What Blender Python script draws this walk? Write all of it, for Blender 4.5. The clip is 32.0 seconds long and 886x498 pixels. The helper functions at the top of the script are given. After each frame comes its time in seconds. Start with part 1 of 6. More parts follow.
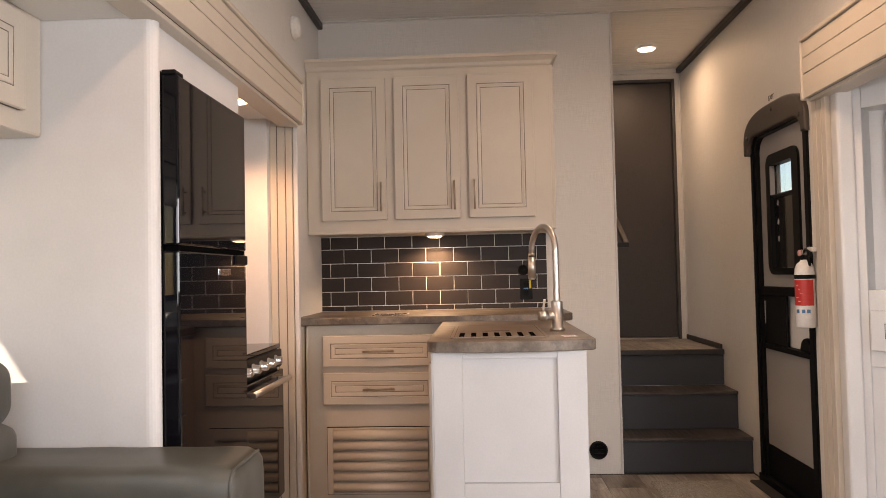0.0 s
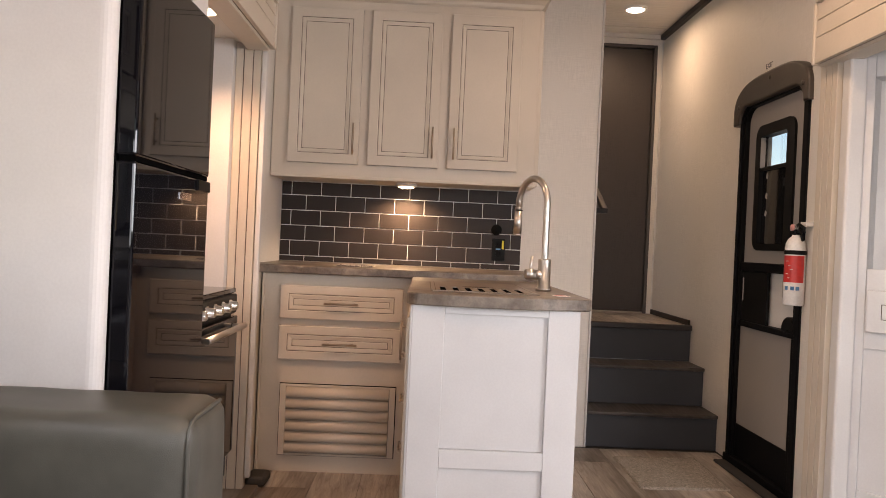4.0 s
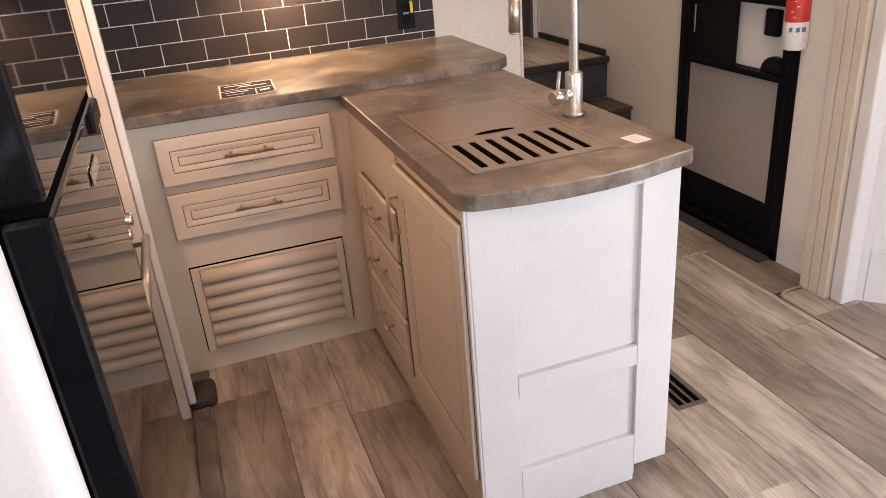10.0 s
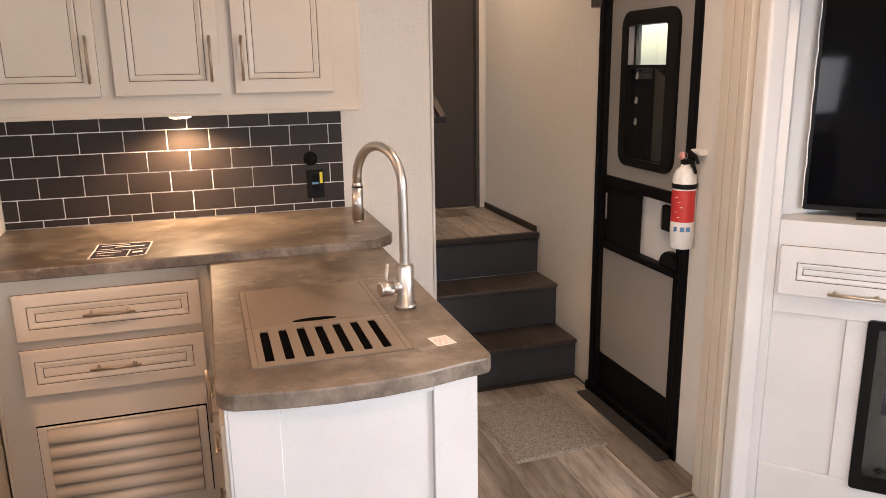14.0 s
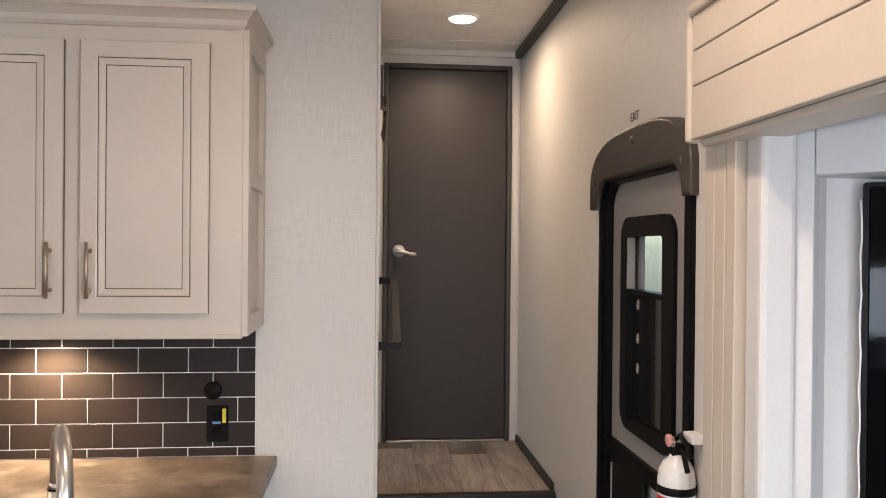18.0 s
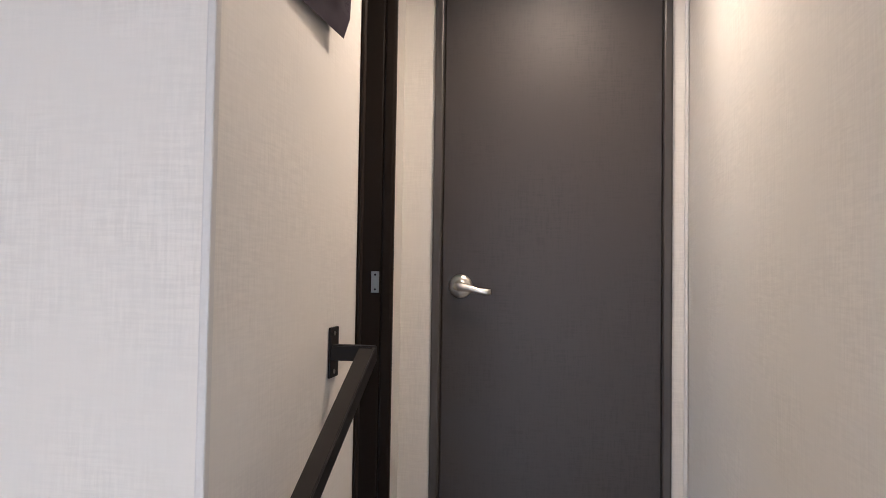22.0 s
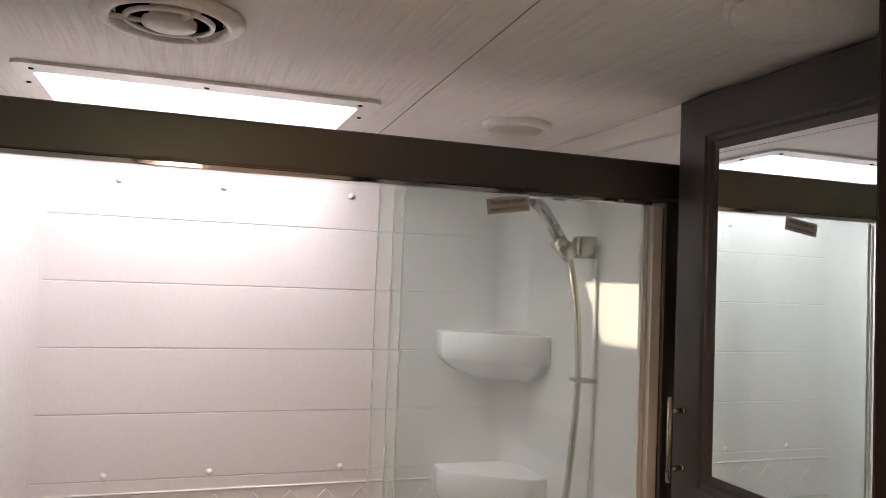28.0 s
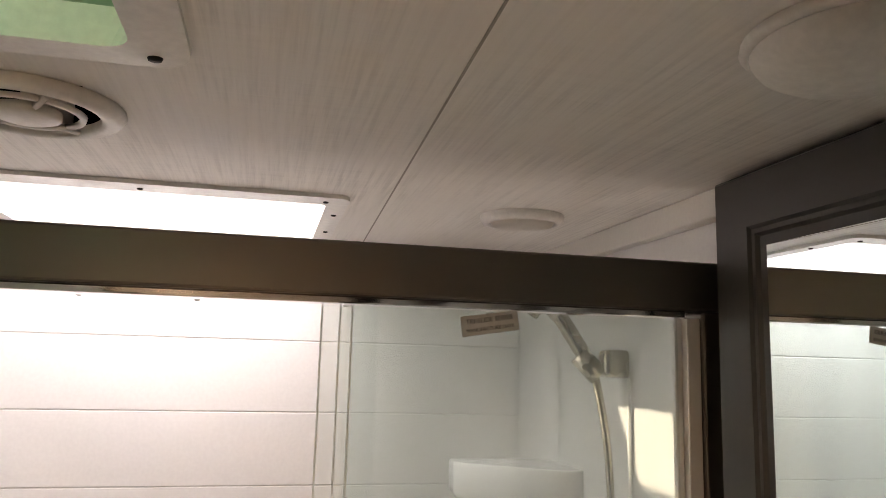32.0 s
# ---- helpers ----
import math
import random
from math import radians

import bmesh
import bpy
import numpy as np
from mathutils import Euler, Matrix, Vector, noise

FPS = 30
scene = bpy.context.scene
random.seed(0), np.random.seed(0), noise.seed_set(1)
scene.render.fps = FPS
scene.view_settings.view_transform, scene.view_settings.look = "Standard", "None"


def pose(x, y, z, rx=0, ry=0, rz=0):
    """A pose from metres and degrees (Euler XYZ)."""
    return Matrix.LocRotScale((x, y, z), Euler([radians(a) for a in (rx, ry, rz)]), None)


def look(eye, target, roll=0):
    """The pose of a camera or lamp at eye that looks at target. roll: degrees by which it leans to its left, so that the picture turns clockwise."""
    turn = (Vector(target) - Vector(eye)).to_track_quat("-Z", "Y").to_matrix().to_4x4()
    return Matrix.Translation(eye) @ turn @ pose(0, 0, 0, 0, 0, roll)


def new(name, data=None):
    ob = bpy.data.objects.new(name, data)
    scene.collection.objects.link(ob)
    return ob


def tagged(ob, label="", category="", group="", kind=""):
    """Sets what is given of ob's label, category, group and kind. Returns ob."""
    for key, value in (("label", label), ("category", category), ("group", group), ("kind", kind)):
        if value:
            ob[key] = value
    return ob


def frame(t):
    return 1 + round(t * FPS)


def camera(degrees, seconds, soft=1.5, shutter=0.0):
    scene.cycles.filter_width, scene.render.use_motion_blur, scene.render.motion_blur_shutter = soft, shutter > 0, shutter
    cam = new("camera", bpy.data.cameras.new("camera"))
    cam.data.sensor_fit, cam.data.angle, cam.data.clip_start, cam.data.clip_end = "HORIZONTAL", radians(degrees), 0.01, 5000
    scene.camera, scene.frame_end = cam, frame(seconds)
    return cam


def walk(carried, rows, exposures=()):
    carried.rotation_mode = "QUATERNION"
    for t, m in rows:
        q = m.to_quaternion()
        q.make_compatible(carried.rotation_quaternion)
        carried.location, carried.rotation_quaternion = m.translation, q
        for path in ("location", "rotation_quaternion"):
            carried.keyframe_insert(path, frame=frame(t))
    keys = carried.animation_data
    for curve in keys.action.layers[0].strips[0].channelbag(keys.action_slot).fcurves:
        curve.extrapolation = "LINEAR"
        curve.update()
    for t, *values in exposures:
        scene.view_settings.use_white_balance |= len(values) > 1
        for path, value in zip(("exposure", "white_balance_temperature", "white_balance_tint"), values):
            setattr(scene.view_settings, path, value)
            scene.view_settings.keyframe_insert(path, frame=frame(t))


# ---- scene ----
cam = camera(61.1, 32.0, soft=0.45)
# seconds, eye, a point 2 m ahead, lean
PATH = [
    (0, (-0.091, -0.204, 1.158), (-0.192, 1.792, 1.226), -1.2),
    (0.5, (-0.09, -0.205, 1.161), (-0.194, 1.79, 1.253), -1.7),
    (1, (-0.094, -0.198, 1.16), (-0.199, 1.797, 1.263), -2.0),
    (1.5, (-0.097, -0.197, 1.159), (-0.209, 1.797, 1.266), -2.0),
    (2, (-0.127, -0.177, 1.155), (-0.244, 1.817, 1.256), -1.5),
    (2.5, (-0.133, -0.135, 1.142), (-0.241, 1.861, 1.211), -1.5),
    (3, (-0.152, -0.08, 1.128), (-0.232, 1.918, 1.156), -0.7),
    (3.5, (-0.192, -0.022, 1.111), (-0.23, 1.978, 1.122), 0.8),
    (4, (-0.239, 0.055, 1.08), (-0.19, 2.054, 1.068), 2.6),
    (4.5, (-0.272, 0.19, 1.065), (-0.141, 2.184, 0.973), 4.4),
    (6.5, (-0.475, 0.497, 1.462), (-0.197, 2.401, 0.914), 0.2),
    (7, (-0.527, 0.551, 1.493), (-0.202, 2.441, 0.926), -0.9),
    (7.5, (-0.563, 0.644, 1.498), (-0.198, 2.51, 0.878), -0.8),
    (8, (-0.573, 0.759, 1.487), (-0.167, 2.588, 0.788), -0.2),
    (8.5, (-0.599, 0.842, 1.479), (-0.168, 2.637, 0.71), -0.2),
    (9, (-0.673, 0.937, 1.486), (-0.219, 2.704, 0.666), -1.9),
    (9.5, (-0.736, 1.003, 1.489), (-0.233, 2.752, 0.659), -3.7),
    (10, (-0.769, 1.053, 1.477), (-0.209, 2.78, 0.638), -4.9),
    (10.5, (-0.795, 1.065, 1.47), (-0.208, 2.779, 0.623), -5.4),
    (11, (-0.795, 1.073, 1.467), (-0.202, 2.78, 0.61), -5.8),
    (11.5, (-0.77, 1.064, 1.472), (-0.169, 2.777, 0.631), -6.9),
    (12, (-0.704, 1.046, 1.489), (-0.08, 2.777, 0.705), -7.3),
    (12.5, (-0.605, 1.032, 1.503), (0.045, 2.782, 0.784), -5.5),
    (13, (-0.482, 1.012, 1.528), (0.166, 2.798, 0.901), -3.0),
    (13.5, (-0.359, 0.983, 1.538), (0.237, 2.815, 1.0), -1.3),
    (14, (-0.259, 0.971, 1.552), (0.315, 2.826, 1.073), -0.9),
    (14.5, (-0.195, 0.969, 1.546), (0.414, 2.828, 1.129), -0.8),
    (15, (-0.085, 1.026, 1.566), (0.554, 2.89, 1.221), 0.2),
    (15.5, (0.026, 1.149, 1.632), (0.634, 3.032, 1.337), 1.5),
    (17.5, (0.578, 1.448, 1.638), (0.859, 3.427, 1.566), 0.4),
    (18, (0.674, 1.618, 1.662), (0.859, 3.61, 1.651), 0.5),
    (18.5, (0.77, 1.775, 1.657), (0.903, 3.77, 1.677), -0.7),
    (19, (0.874, 1.955, 1.665), (0.932, 3.954, 1.696), -0.2),
    (19.5, (0.95, 2.138, 1.678), (0.914, 4.138, 1.717), 1.3),
    (20, (0.983, 2.38, 1.657), (0.869, 4.377, 1.693), 2.1),
    (20.5, (1.007, 2.608, 1.653), (0.861, 4.603, 1.673), 1.6),
    (21, (1.069, 2.877, 1.624), (0.873, 4.867, 1.66), 0.0),
    (21.5, (1.1, 3.12, 1.652), (0.845, 5.103, 1.684), 0.6),
    (22, (1.092, 3.353, 1.651), (0.776, 5.327, 1.727), 0.9),
    (22.5, (1.147, 3.534, 1.661), (0.722, 5.486, 1.759), 1.3),
    (23, (1.165, 3.772, 1.667), (0.559, 5.676, 1.766), 2.7),
    (23.5, (1.179, 3.995, 1.706), (0.356, 5.818, 1.719), 1.0),
    (24, (1.168, 4.194, 1.799), (0.202, 5.946, 1.8), 1.2),
    (24.5, (1.069, 4.336, 1.765), (0.011, 6.018, 1.987), 2.8),
    (26.5, (0.963, 4.714, 2.146), (-0.622, 5.932, 2.198), 0.5),
    (27, (0.928, 4.776, 2.248), (-0.739, 5.878, 2.317), 1.1),
    (27.5, (0.905, 4.827, 2.297), (-0.869, 5.747, 2.375), 1.7),
    (28, (0.912, 4.917, 2.326), (-0.976, 5.57, 2.408), 2.2),
    (28.5, (0.925, 5.018, 2.351), (-1.026, 5.443, 2.46), 1.9),
    (29, (0.914, 5.072, 2.364), (-1.061, 5.355, 2.513), 0.6),
    (29.5, (0.867, 5.104, 2.378), (-1.111, 5.326, 2.582), 0.5),
    (30, (0.799, 5.13, 2.391), (-1.171, 5.363, 2.644), 1.7),
    (30.5, (0.745, 5.136, 2.398), (-1.214, 5.414, 2.689), 2.4),
    (31, (0.711, 5.139, 2.402), (-1.235, 5.487, 2.71), 2.6),
    (31.5, (0.697, 5.139, 2.397), (-1.236, 5.554, 2.699), 2.3),
    (32, (0.701, 5.145, 2.403), (-1.225, 5.592, 2.704), 1.5),
]


EXPOSURES = [(0, -0.02, 7300, 20), (4.5, 0.06, 7000, 20), (7, 0.35, 6650, 18), (13, 0.41, 6750, 18), (15.5, 0.42, 6950, 18), (18, 0.40, 6000, 12), (20, 0.61, 5550, 11), (22, 0.71, 5350, 11), (23, 0.77, 5200, 11), (24, 0.60, 5650, 13), (24.5, 0.52, 6400, 16), (26.5, 0.78, 7200, 24), (27, 0.70, 7600, 25), (28, 0.44, 7900, 24), (29, 0.42, 8100, 21), (32, 0.48, 8400, 21)]
walk(cam, [(t, look(eye, target, lean)) for t, eye, target, lean in PATH], EXPOSURES)

# ---- world, sun and daylight through the windows ----
world = bpy.data.worlds.new("sky")
scene.world = world
world.use_nodes = True
wn = world.node_tree.nodes
sky = wn.new("ShaderNodeTexSky")
sky.sky_type = 'NISHITA'
sky.sun_disc = False
SUN_WAY = Vector((0.32, 0.83, -0.485)).normalized()
sky.sun_elevation = math.asin(-SUN_WAY.z)
sky.sun_rotation = math.atan2(-SUN_WAY.x, -SUN_WAY.y)
world.node_tree.links.new(sky.outputs["Color"], wn["Background"].inputs["Color"])
wn["Background"].inputs["Strength"].default_value = 0.15
sun = new("sun", bpy.data.lights.new("sun", 'SUN'))
sun.data.energy, sun.data.angle, sun.data.color = 5.0, radians(0.6), (1.0, 0.93, 0.82)
sun.rotation_euler = SUN_WAY.to_track_quat("-Z", "Y").to_euler()


def window_light(name, at, way, w, h, watts, color, spread=180):
    lamp = new(name, bpy.data.lights.new(name, 'AREA'))
    lamp.data.shape, lamp.data.size, lamp.data.size_y = 'RECTANGLE', w, h
    lamp.data.energy, lamp.data.color = watts, color
    lamp.matrix_world = Matrix.Translation(at) @ Vector(way).to_track_quat("-Z", "Y").to_matrix().to_4x4()
    lamp.data.spread = radians(spread)
    return lamp


def puck_light(name, at, watts, color, radius=0.04, cone=150):
    lamp = new(name, bpy.data.lights.new(name, 'SPOT'))
    lamp.data.energy, lamp.data.color, lamp.data.shadow_soft_size = watts, color, radius
    lamp.data.spot_size, lamp.data.spot_blend = radians(cone), 0.6
    lamp.location = at
    return lamp


DAY, WARM = (0.90, 0.96, 1.04), (1.0, 0.64, 0.40)
window_light("rear_window_light", (0.1, -2.42, 1.35), (0, 1, -0.45), 1.7, 0.85, 21, (0.84, 0.95, 1.1), 130)
window_light("left_window_light", (-1.66, 0.25, 1.4), (1, 0, -0.15), 1.3, 0.6, 39, DAY, 112)
window_light("right_window_light", (2.25, 0.1, 1.4), (-1, 0.3, -0.4), 1.4, 0.7, 46, DAY, 140)
window_light("shower_skylight_light", (-0.745, 4.94, 2.86), (0, 0, -1), 0.42, 0.57, 6.2, (0.86, 0.93, 1.08), 168)
window_light("roof_vent_light", (0.252, 4.85, 2.80), (0, 0, -1), 0.38, 0.38, 3.2, (0.88, 0.94, 1.06))
# the next two are added fill lamps, placed freely to warm entry and living side
window_light("ceiling_light_left_light", (0.72, 2.5, 2.63), (0, 0, -1), 0.12, 0.12, 12, (1.0, 0.72, 0.50))
window_light("ceiling_light_right_light", (-0.1, 0.6, 2.63), (0, 0, -1), 0.12, 0.12, 14, WARM)
window_light("hall_light_light", (1.055, 4.89, 2.63), (0, 0, -1), 0.11, 0.11, 6.2, (1.0, 0.71, 0.46), 168)
puck_light("cupboard_light_light", (-0.35, 4.05, 1.366), 36, (1.0, 0.70, 0.42))
puck_light("slide_light_light", (-1.062, 2.776, 1.862), 48, (1.0, 0.60, 0.36))



# ---- materials ----
class Nodes:
    """A small builder for node materials."""

    def __init__(self, name, rough=0.5, metal=0.0, color=(0.5, 0.5, 0.5)):
        self.m = bpy.data.materials.new(name)
        self.m.use_nodes = True
        self.tree = self.m.node_tree
        self.b = self.tree.nodes["Principled BSDF"]
        self.b.inputs["Roughness"].default_value = rough
        self.b.inputs["Metallic"].default_value = metal
        self.b.inputs["Base Color"].default_value = (*color, 1)

    def add(self, kind, **inputs):
        n = self.tree.nodes.new("ShaderNode" + kind)
        for key, value in inputs.items():
            sock = n.inputs[key.replace("_", " ")]
            if isinstance(value, bpy.types.NodeSocket):
                self.tree.links.new(value, sock)
            else:
                sock.default_value = value
        return n

    def to(self, out, name):
        self.tree.links.new(out, self.b.inputs[name])

    def coords(self, scale=(1, 1, 1), shift=None):
        c = self.add("TexCoord").outputs["Object"]
        mp = self.add("Mapping", Vector=c, Scale=scale)
        if shift is not None:
            self.tree.links.new(shift, mp.inputs["Location"])
        return mp.outputs["Vector"]

    def noise(self, vec, scale, detail=4.0, rough=0.55):
        return self.add("TexNoise", Vector=vec, Scale=scale, Detail=detail, Roughness=rough).outputs["Fac"]

    def ramp(self, fac, stops):
        n = self.add("ValToRGB", Fac=fac)
        e = n.color_ramp.elements
        while len(e) < len(stops):
            e.new(0.5)
        for el, (p, c) in zip(e, stops):
            el.position, el.color = p, (*c, 1) if len(c) == 3 else c
        return n.outputs["Color"]

    def mix(self, fac, a, b, mode='MIX'):
        n = self.tree.nodes.new("ShaderNodeMix")
        n.data_type, n.blend_type = 'RGBA', mode
        for sock, value in ((n.inputs[0], fac), (n.inputs[6], a), (n.inputs[7], b)):
            if isinstance(value, bpy.types.NodeSocket):
                self.tree.links.new(value, sock)
            else:
                sock.default_value = (*value, 1) if isinstance(value, tuple) and len(value) == 3 else value
        return n.outputs[2]

    def bump(self, height, strength=0.2, distance=0.002):
        self.to(self.add("Bump", Height=height, Strength=strength, Distance=distance).outputs["Normal"], "Normal")
        return self


def shade(c, k):
    return tuple(min(1.0, v * k) for v in c)


def painted(name, color, rough=0.4, grain=0.10, bump=0.12, scale=1.0):
    """Sprayed or rolled paint: faint cloudiness, fine orange peel, uneven gloss."""
    n = Nodes(name, rough)
    v = n.coords()
    big, fine = n.noise(v, 2.3 * scale), n.noise(v, 140 * scale, 3)
    tone = n.ramp(big, [(0.3, shade(color, 1 - grain)), (0.7, shade(color, 1 + grain * 0.5))])
    n.to(n.mix(0.12, tone, n.ramp(fine, [(0.35, shade(color, 0.7)), (0.65, color)])), "Base Color")
    n.to(n.ramp(big, [(0.3, (rough * 0.85,) * 3), (0.7, (min(1, rough * 1.15),) * 3)]), "Roughness")
    n.bump(fine, bump, 0.0006)
    return n.m


def linen(name, color, along=(1, 1, 1), rough=0.55, depth=0.06):
    """Vinyl wallboard printed and embossed like linen: crossing uneven threads."""
    n = Nodes(name, rough)
    up = n.noise(n.coords((210, 210, 20)), 1.0, 3, 0.6)
    over = n.noise(n.coords((22, 22, 240)), 1.0, 3, 0.6)
    cloud = n.noise(n.coords(), 5.0, 5)
    weave = n.mix(0.5, up, over)
    patch = n.ramp(cloud, [(0.38, (0.15, 0.15, 0.15)), (0.62, (1, 1, 1))])
    thread = n.ramp(weave, [(0.40, shade(color, 1 - depth)), (0.5, color), (0.60, shade(color, 1.06))])
    n.to(n.mix(patch, color, thread), "Base Color")
    n.bump(weave, 0.2, 0.0012)
    return n.m


def streaked(name, color, rough=0.6, depth=0.15):
    """Ceiling board printed with crossing uneven threads, laid flat."""
    n = Nodes(name, rough)
    one = n.noise(n.coords((6, 170, 1)), 1.0, 3, 0.6)
    two = n.noise(n.coords((170, 6, 1)), 1.0, 3, 0.6)
    cloud = n.noise(n.coords(), 4.0, 5)
    weave = n.mix(0.22, one, two)
    patch = n.ramp(cloud, [(0.36, (0.2, 0.2, 0.2)), (0.62, (1, 1, 1))])
    thread = n.ramp(weave, [(0.36, shade(color, 1 - depth)), (0.5, color), (0.64, shade(color, 1.08))])
    n.to(n.mix(patch, color, thread), "Base Color")
    n.bump(weave, 0.25, 0.0012)
    return n.m


def metal(name, color, rough, scratch=0.08):
    n = Nodes(name, rough, 1.0, color)
    f = n.noise(n.coords(), 14.0, 2)
    n.to(n.ramp(f, [(0.3, (rough * (1 - scratch),) * 3), (0.7, (rough * (1 + scratch),) * 3)]), "Roughness")
    return n.m


def plain(name, color, rough, gloss=0.5, fine=90.0):
    n = Nodes(name, rough, 0.0, color)
    f = n.noise(n.coords(), fine, 3)
    n.to(n.mix(0.25, color, n.ramp(f, [(0.3, shade(color, 0.7)), (0.7, shade(color, 1.2))])), "Base Color")
    n.b.inputs["Specular IOR Level"].default_value = gloss
    n.bump(f, 0.06, 0.0005)
    return n.m


def wood_plank(name, tones, rough=0.38):
    """Printed vinyl plank, grain along its local y, each piece shifted and toned by chance."""
    n = Nodes(name, rough)
    rnd = n.add("ObjectInfo").outputs["Random"]
    mul = n.tree.nodes.new("ShaderNodeVectorMath")
    mul.operation = 'MULTIPLY'
    comb = n.add("CombineXYZ", X=rnd, Y=rnd, Z=rnd)
    n.tree.links.new(comb.outputs[0], mul.inputs[0])
    mul.inputs[1].default_value = (37.0, 61.0, 0)
    sh = mul.outputs[0]
    bend = n.noise(n.coords((2.0, 0.55, 1), sh), 1.3, 2)
    vec = n.coords((1, 0.09, 1), sh)
    push = n.tree.nodes.new("ShaderNodeVectorMath")
    push.operation = 'MULTIPLY_ADD'
    n.tree.links.new(n.add("CombineXYZ", X=bend, Y=0.0, Z=0.0).outputs[0], push.inputs[0])
    push.inputs[1].default_value = (0.22, 0, 0)
    n.tree.links.new(vec, push.inputs[2])
    figure = n.add("TexNoise", Vector=push.outputs[0], Scale=11.0, Detail=3.0, Roughness=0.5).outputs["Fac"]
    wave = n.tree.nodes.new("ShaderNodeMath")
    wave.operation = 'MULTIPLY'
    n.tree.links.new(figure, wave.inputs[0])
    wave.inputs[1].default_value = 6.0
    rings = n.tree.nodes.new("ShaderNodeMath")
    rings.operation = 'PINGPONG'
    n.tree.links.new(wave.outputs[0], rings.inputs[0])
    rings.inputs[1].default_value = 0.5
    broad = n.noise(n.coords((5.0, 1.3, 1), sh), 1.0, 4, 0.6)
    patch = n.noise(n.coords((11.0, 3.0, 1), sh), 1.0, 5, 0.65)
    grain = n.noise(n.coords((90, 3.5, 1), sh), 1.0, 4, 0.6)
    pores = n.noise(n.coords((420, 14, 1), sh), 1.0, 3, 0.6)
    base = n.ramp(rnd, [(0.0, tones[0]), (0.45, tones[1]), (1.0, tones[2])])
    col = n.mix(0.75, base, n.ramp(broad, [(0.33, (0.50, 0.46, 0.42)), (0.5, (0.95, 0.93, 0.91)), (0.66, (1.38, 1.36, 1.33))]), 'MULTIPLY')
    col = n.mix(0.75, col, n.ramp(patch, [(0.34, (0.62, 0.57, 0.53)), (0.5, (1.0, 1.0, 1.0)), (0.68, (1.25, 1.24, 1.22))]), 'MULTIPLY')
    col = n.mix(0.6, col, n.ramp(rings.outputs[0], [(0.0, (0.55, 0.50, 0.46)), (0.14, (0.98, 0.97, 0.96)), (0.42, (1.05, 1.05, 1.05)), (0.5, (1.35, 1.33, 1.3))]), 'MULTIPLY')
    col = n.mix(0.22, col, n.ramp(grain, [(0.3, (0.58, 0.54, 0.51)), (0.6, (1.12, 1.12, 1.12))]), 'MULTIPLY')
    col = n.mix(0.3, col, n.ramp(pores, [(0.35, (0.40, 0.37, 0.35)), (0.55, (1.05, 1.05, 1.05))]), 'MULTIPLY')
    n.to(col, "Base Color")
    n.to(n.ramp(grain, [(0.3, (rough * 1.2,) * 3), (0.7, (rough * 0.85,) * 3)]), "Roughness")
    n.bump(n.mix(0.5, grain, pores), 0.12, 0.0008)
    return n.m


def laminate(name):
    """Grey-brown countertop laminate, clouded like concrete."""
    n = Nodes(name, 0.3)
    v = n.coords()
    big, mid, fine, worn = n.noise(v, 4.5, 6, 0.62), n.noise(v, 17, 7, 0.62), n.noise(v, 160, 3), n.noise(n.coords((1, 1.6, 1)), 7.5, 9, 0.66)
    a = n.ramp(big, [(0.36, (0.095, 0.070, 0.050)), (0.5, (0.160, 0.128, 0.100)), (0.64, (0.240, 0.204, 0.168))])
    col = n.mix(0.85, a, n.ramp(mid, [(0.40, (0.56, 0.52, 0.48)), (0.52, (1.0, 0.98, 0.96)), (0.62, (1.22, 1.20, 1.18))]), 'MULTIPLY')
    col = n.mix(n.ramp(worn, [(0.57, (0, 0, 0)), (0.66, (0.6, 0.6, 0.6))]), col, (0.37, 0.33, 0.285))
    col = n.mix(0.10, col, n.ramp(fine, [(0.35, (0.06, 0.05, 0.04)), (0.65, (0.34, 0.31, 0.28))]))
    n.to(col, "Base Color")
    n.to(n.ramp(mid, [(0.3, (0.30,) * 3), (0.7, (0.44,) * 3)]), "Roughness")
    n.bump(fine, 0.08, 0.0004)
    return n.m


def leather(name, color):
    n = Nodes(name, 0.42)
    v = n.coords()
    cell = n.add("TexVoronoi", Vector=v, Scale=420.0).outputs["Distance"]
    crease = n.noise(v, 9, 5)
    n.to(n.ramp(crease, [(0.3, shade(color, 0.82)), (0.7, shade(color, 1.15))]), "Base Color")
    n.bump(n.mix(0.4, cell, crease), 0.25, 0.0012)
    return n.m


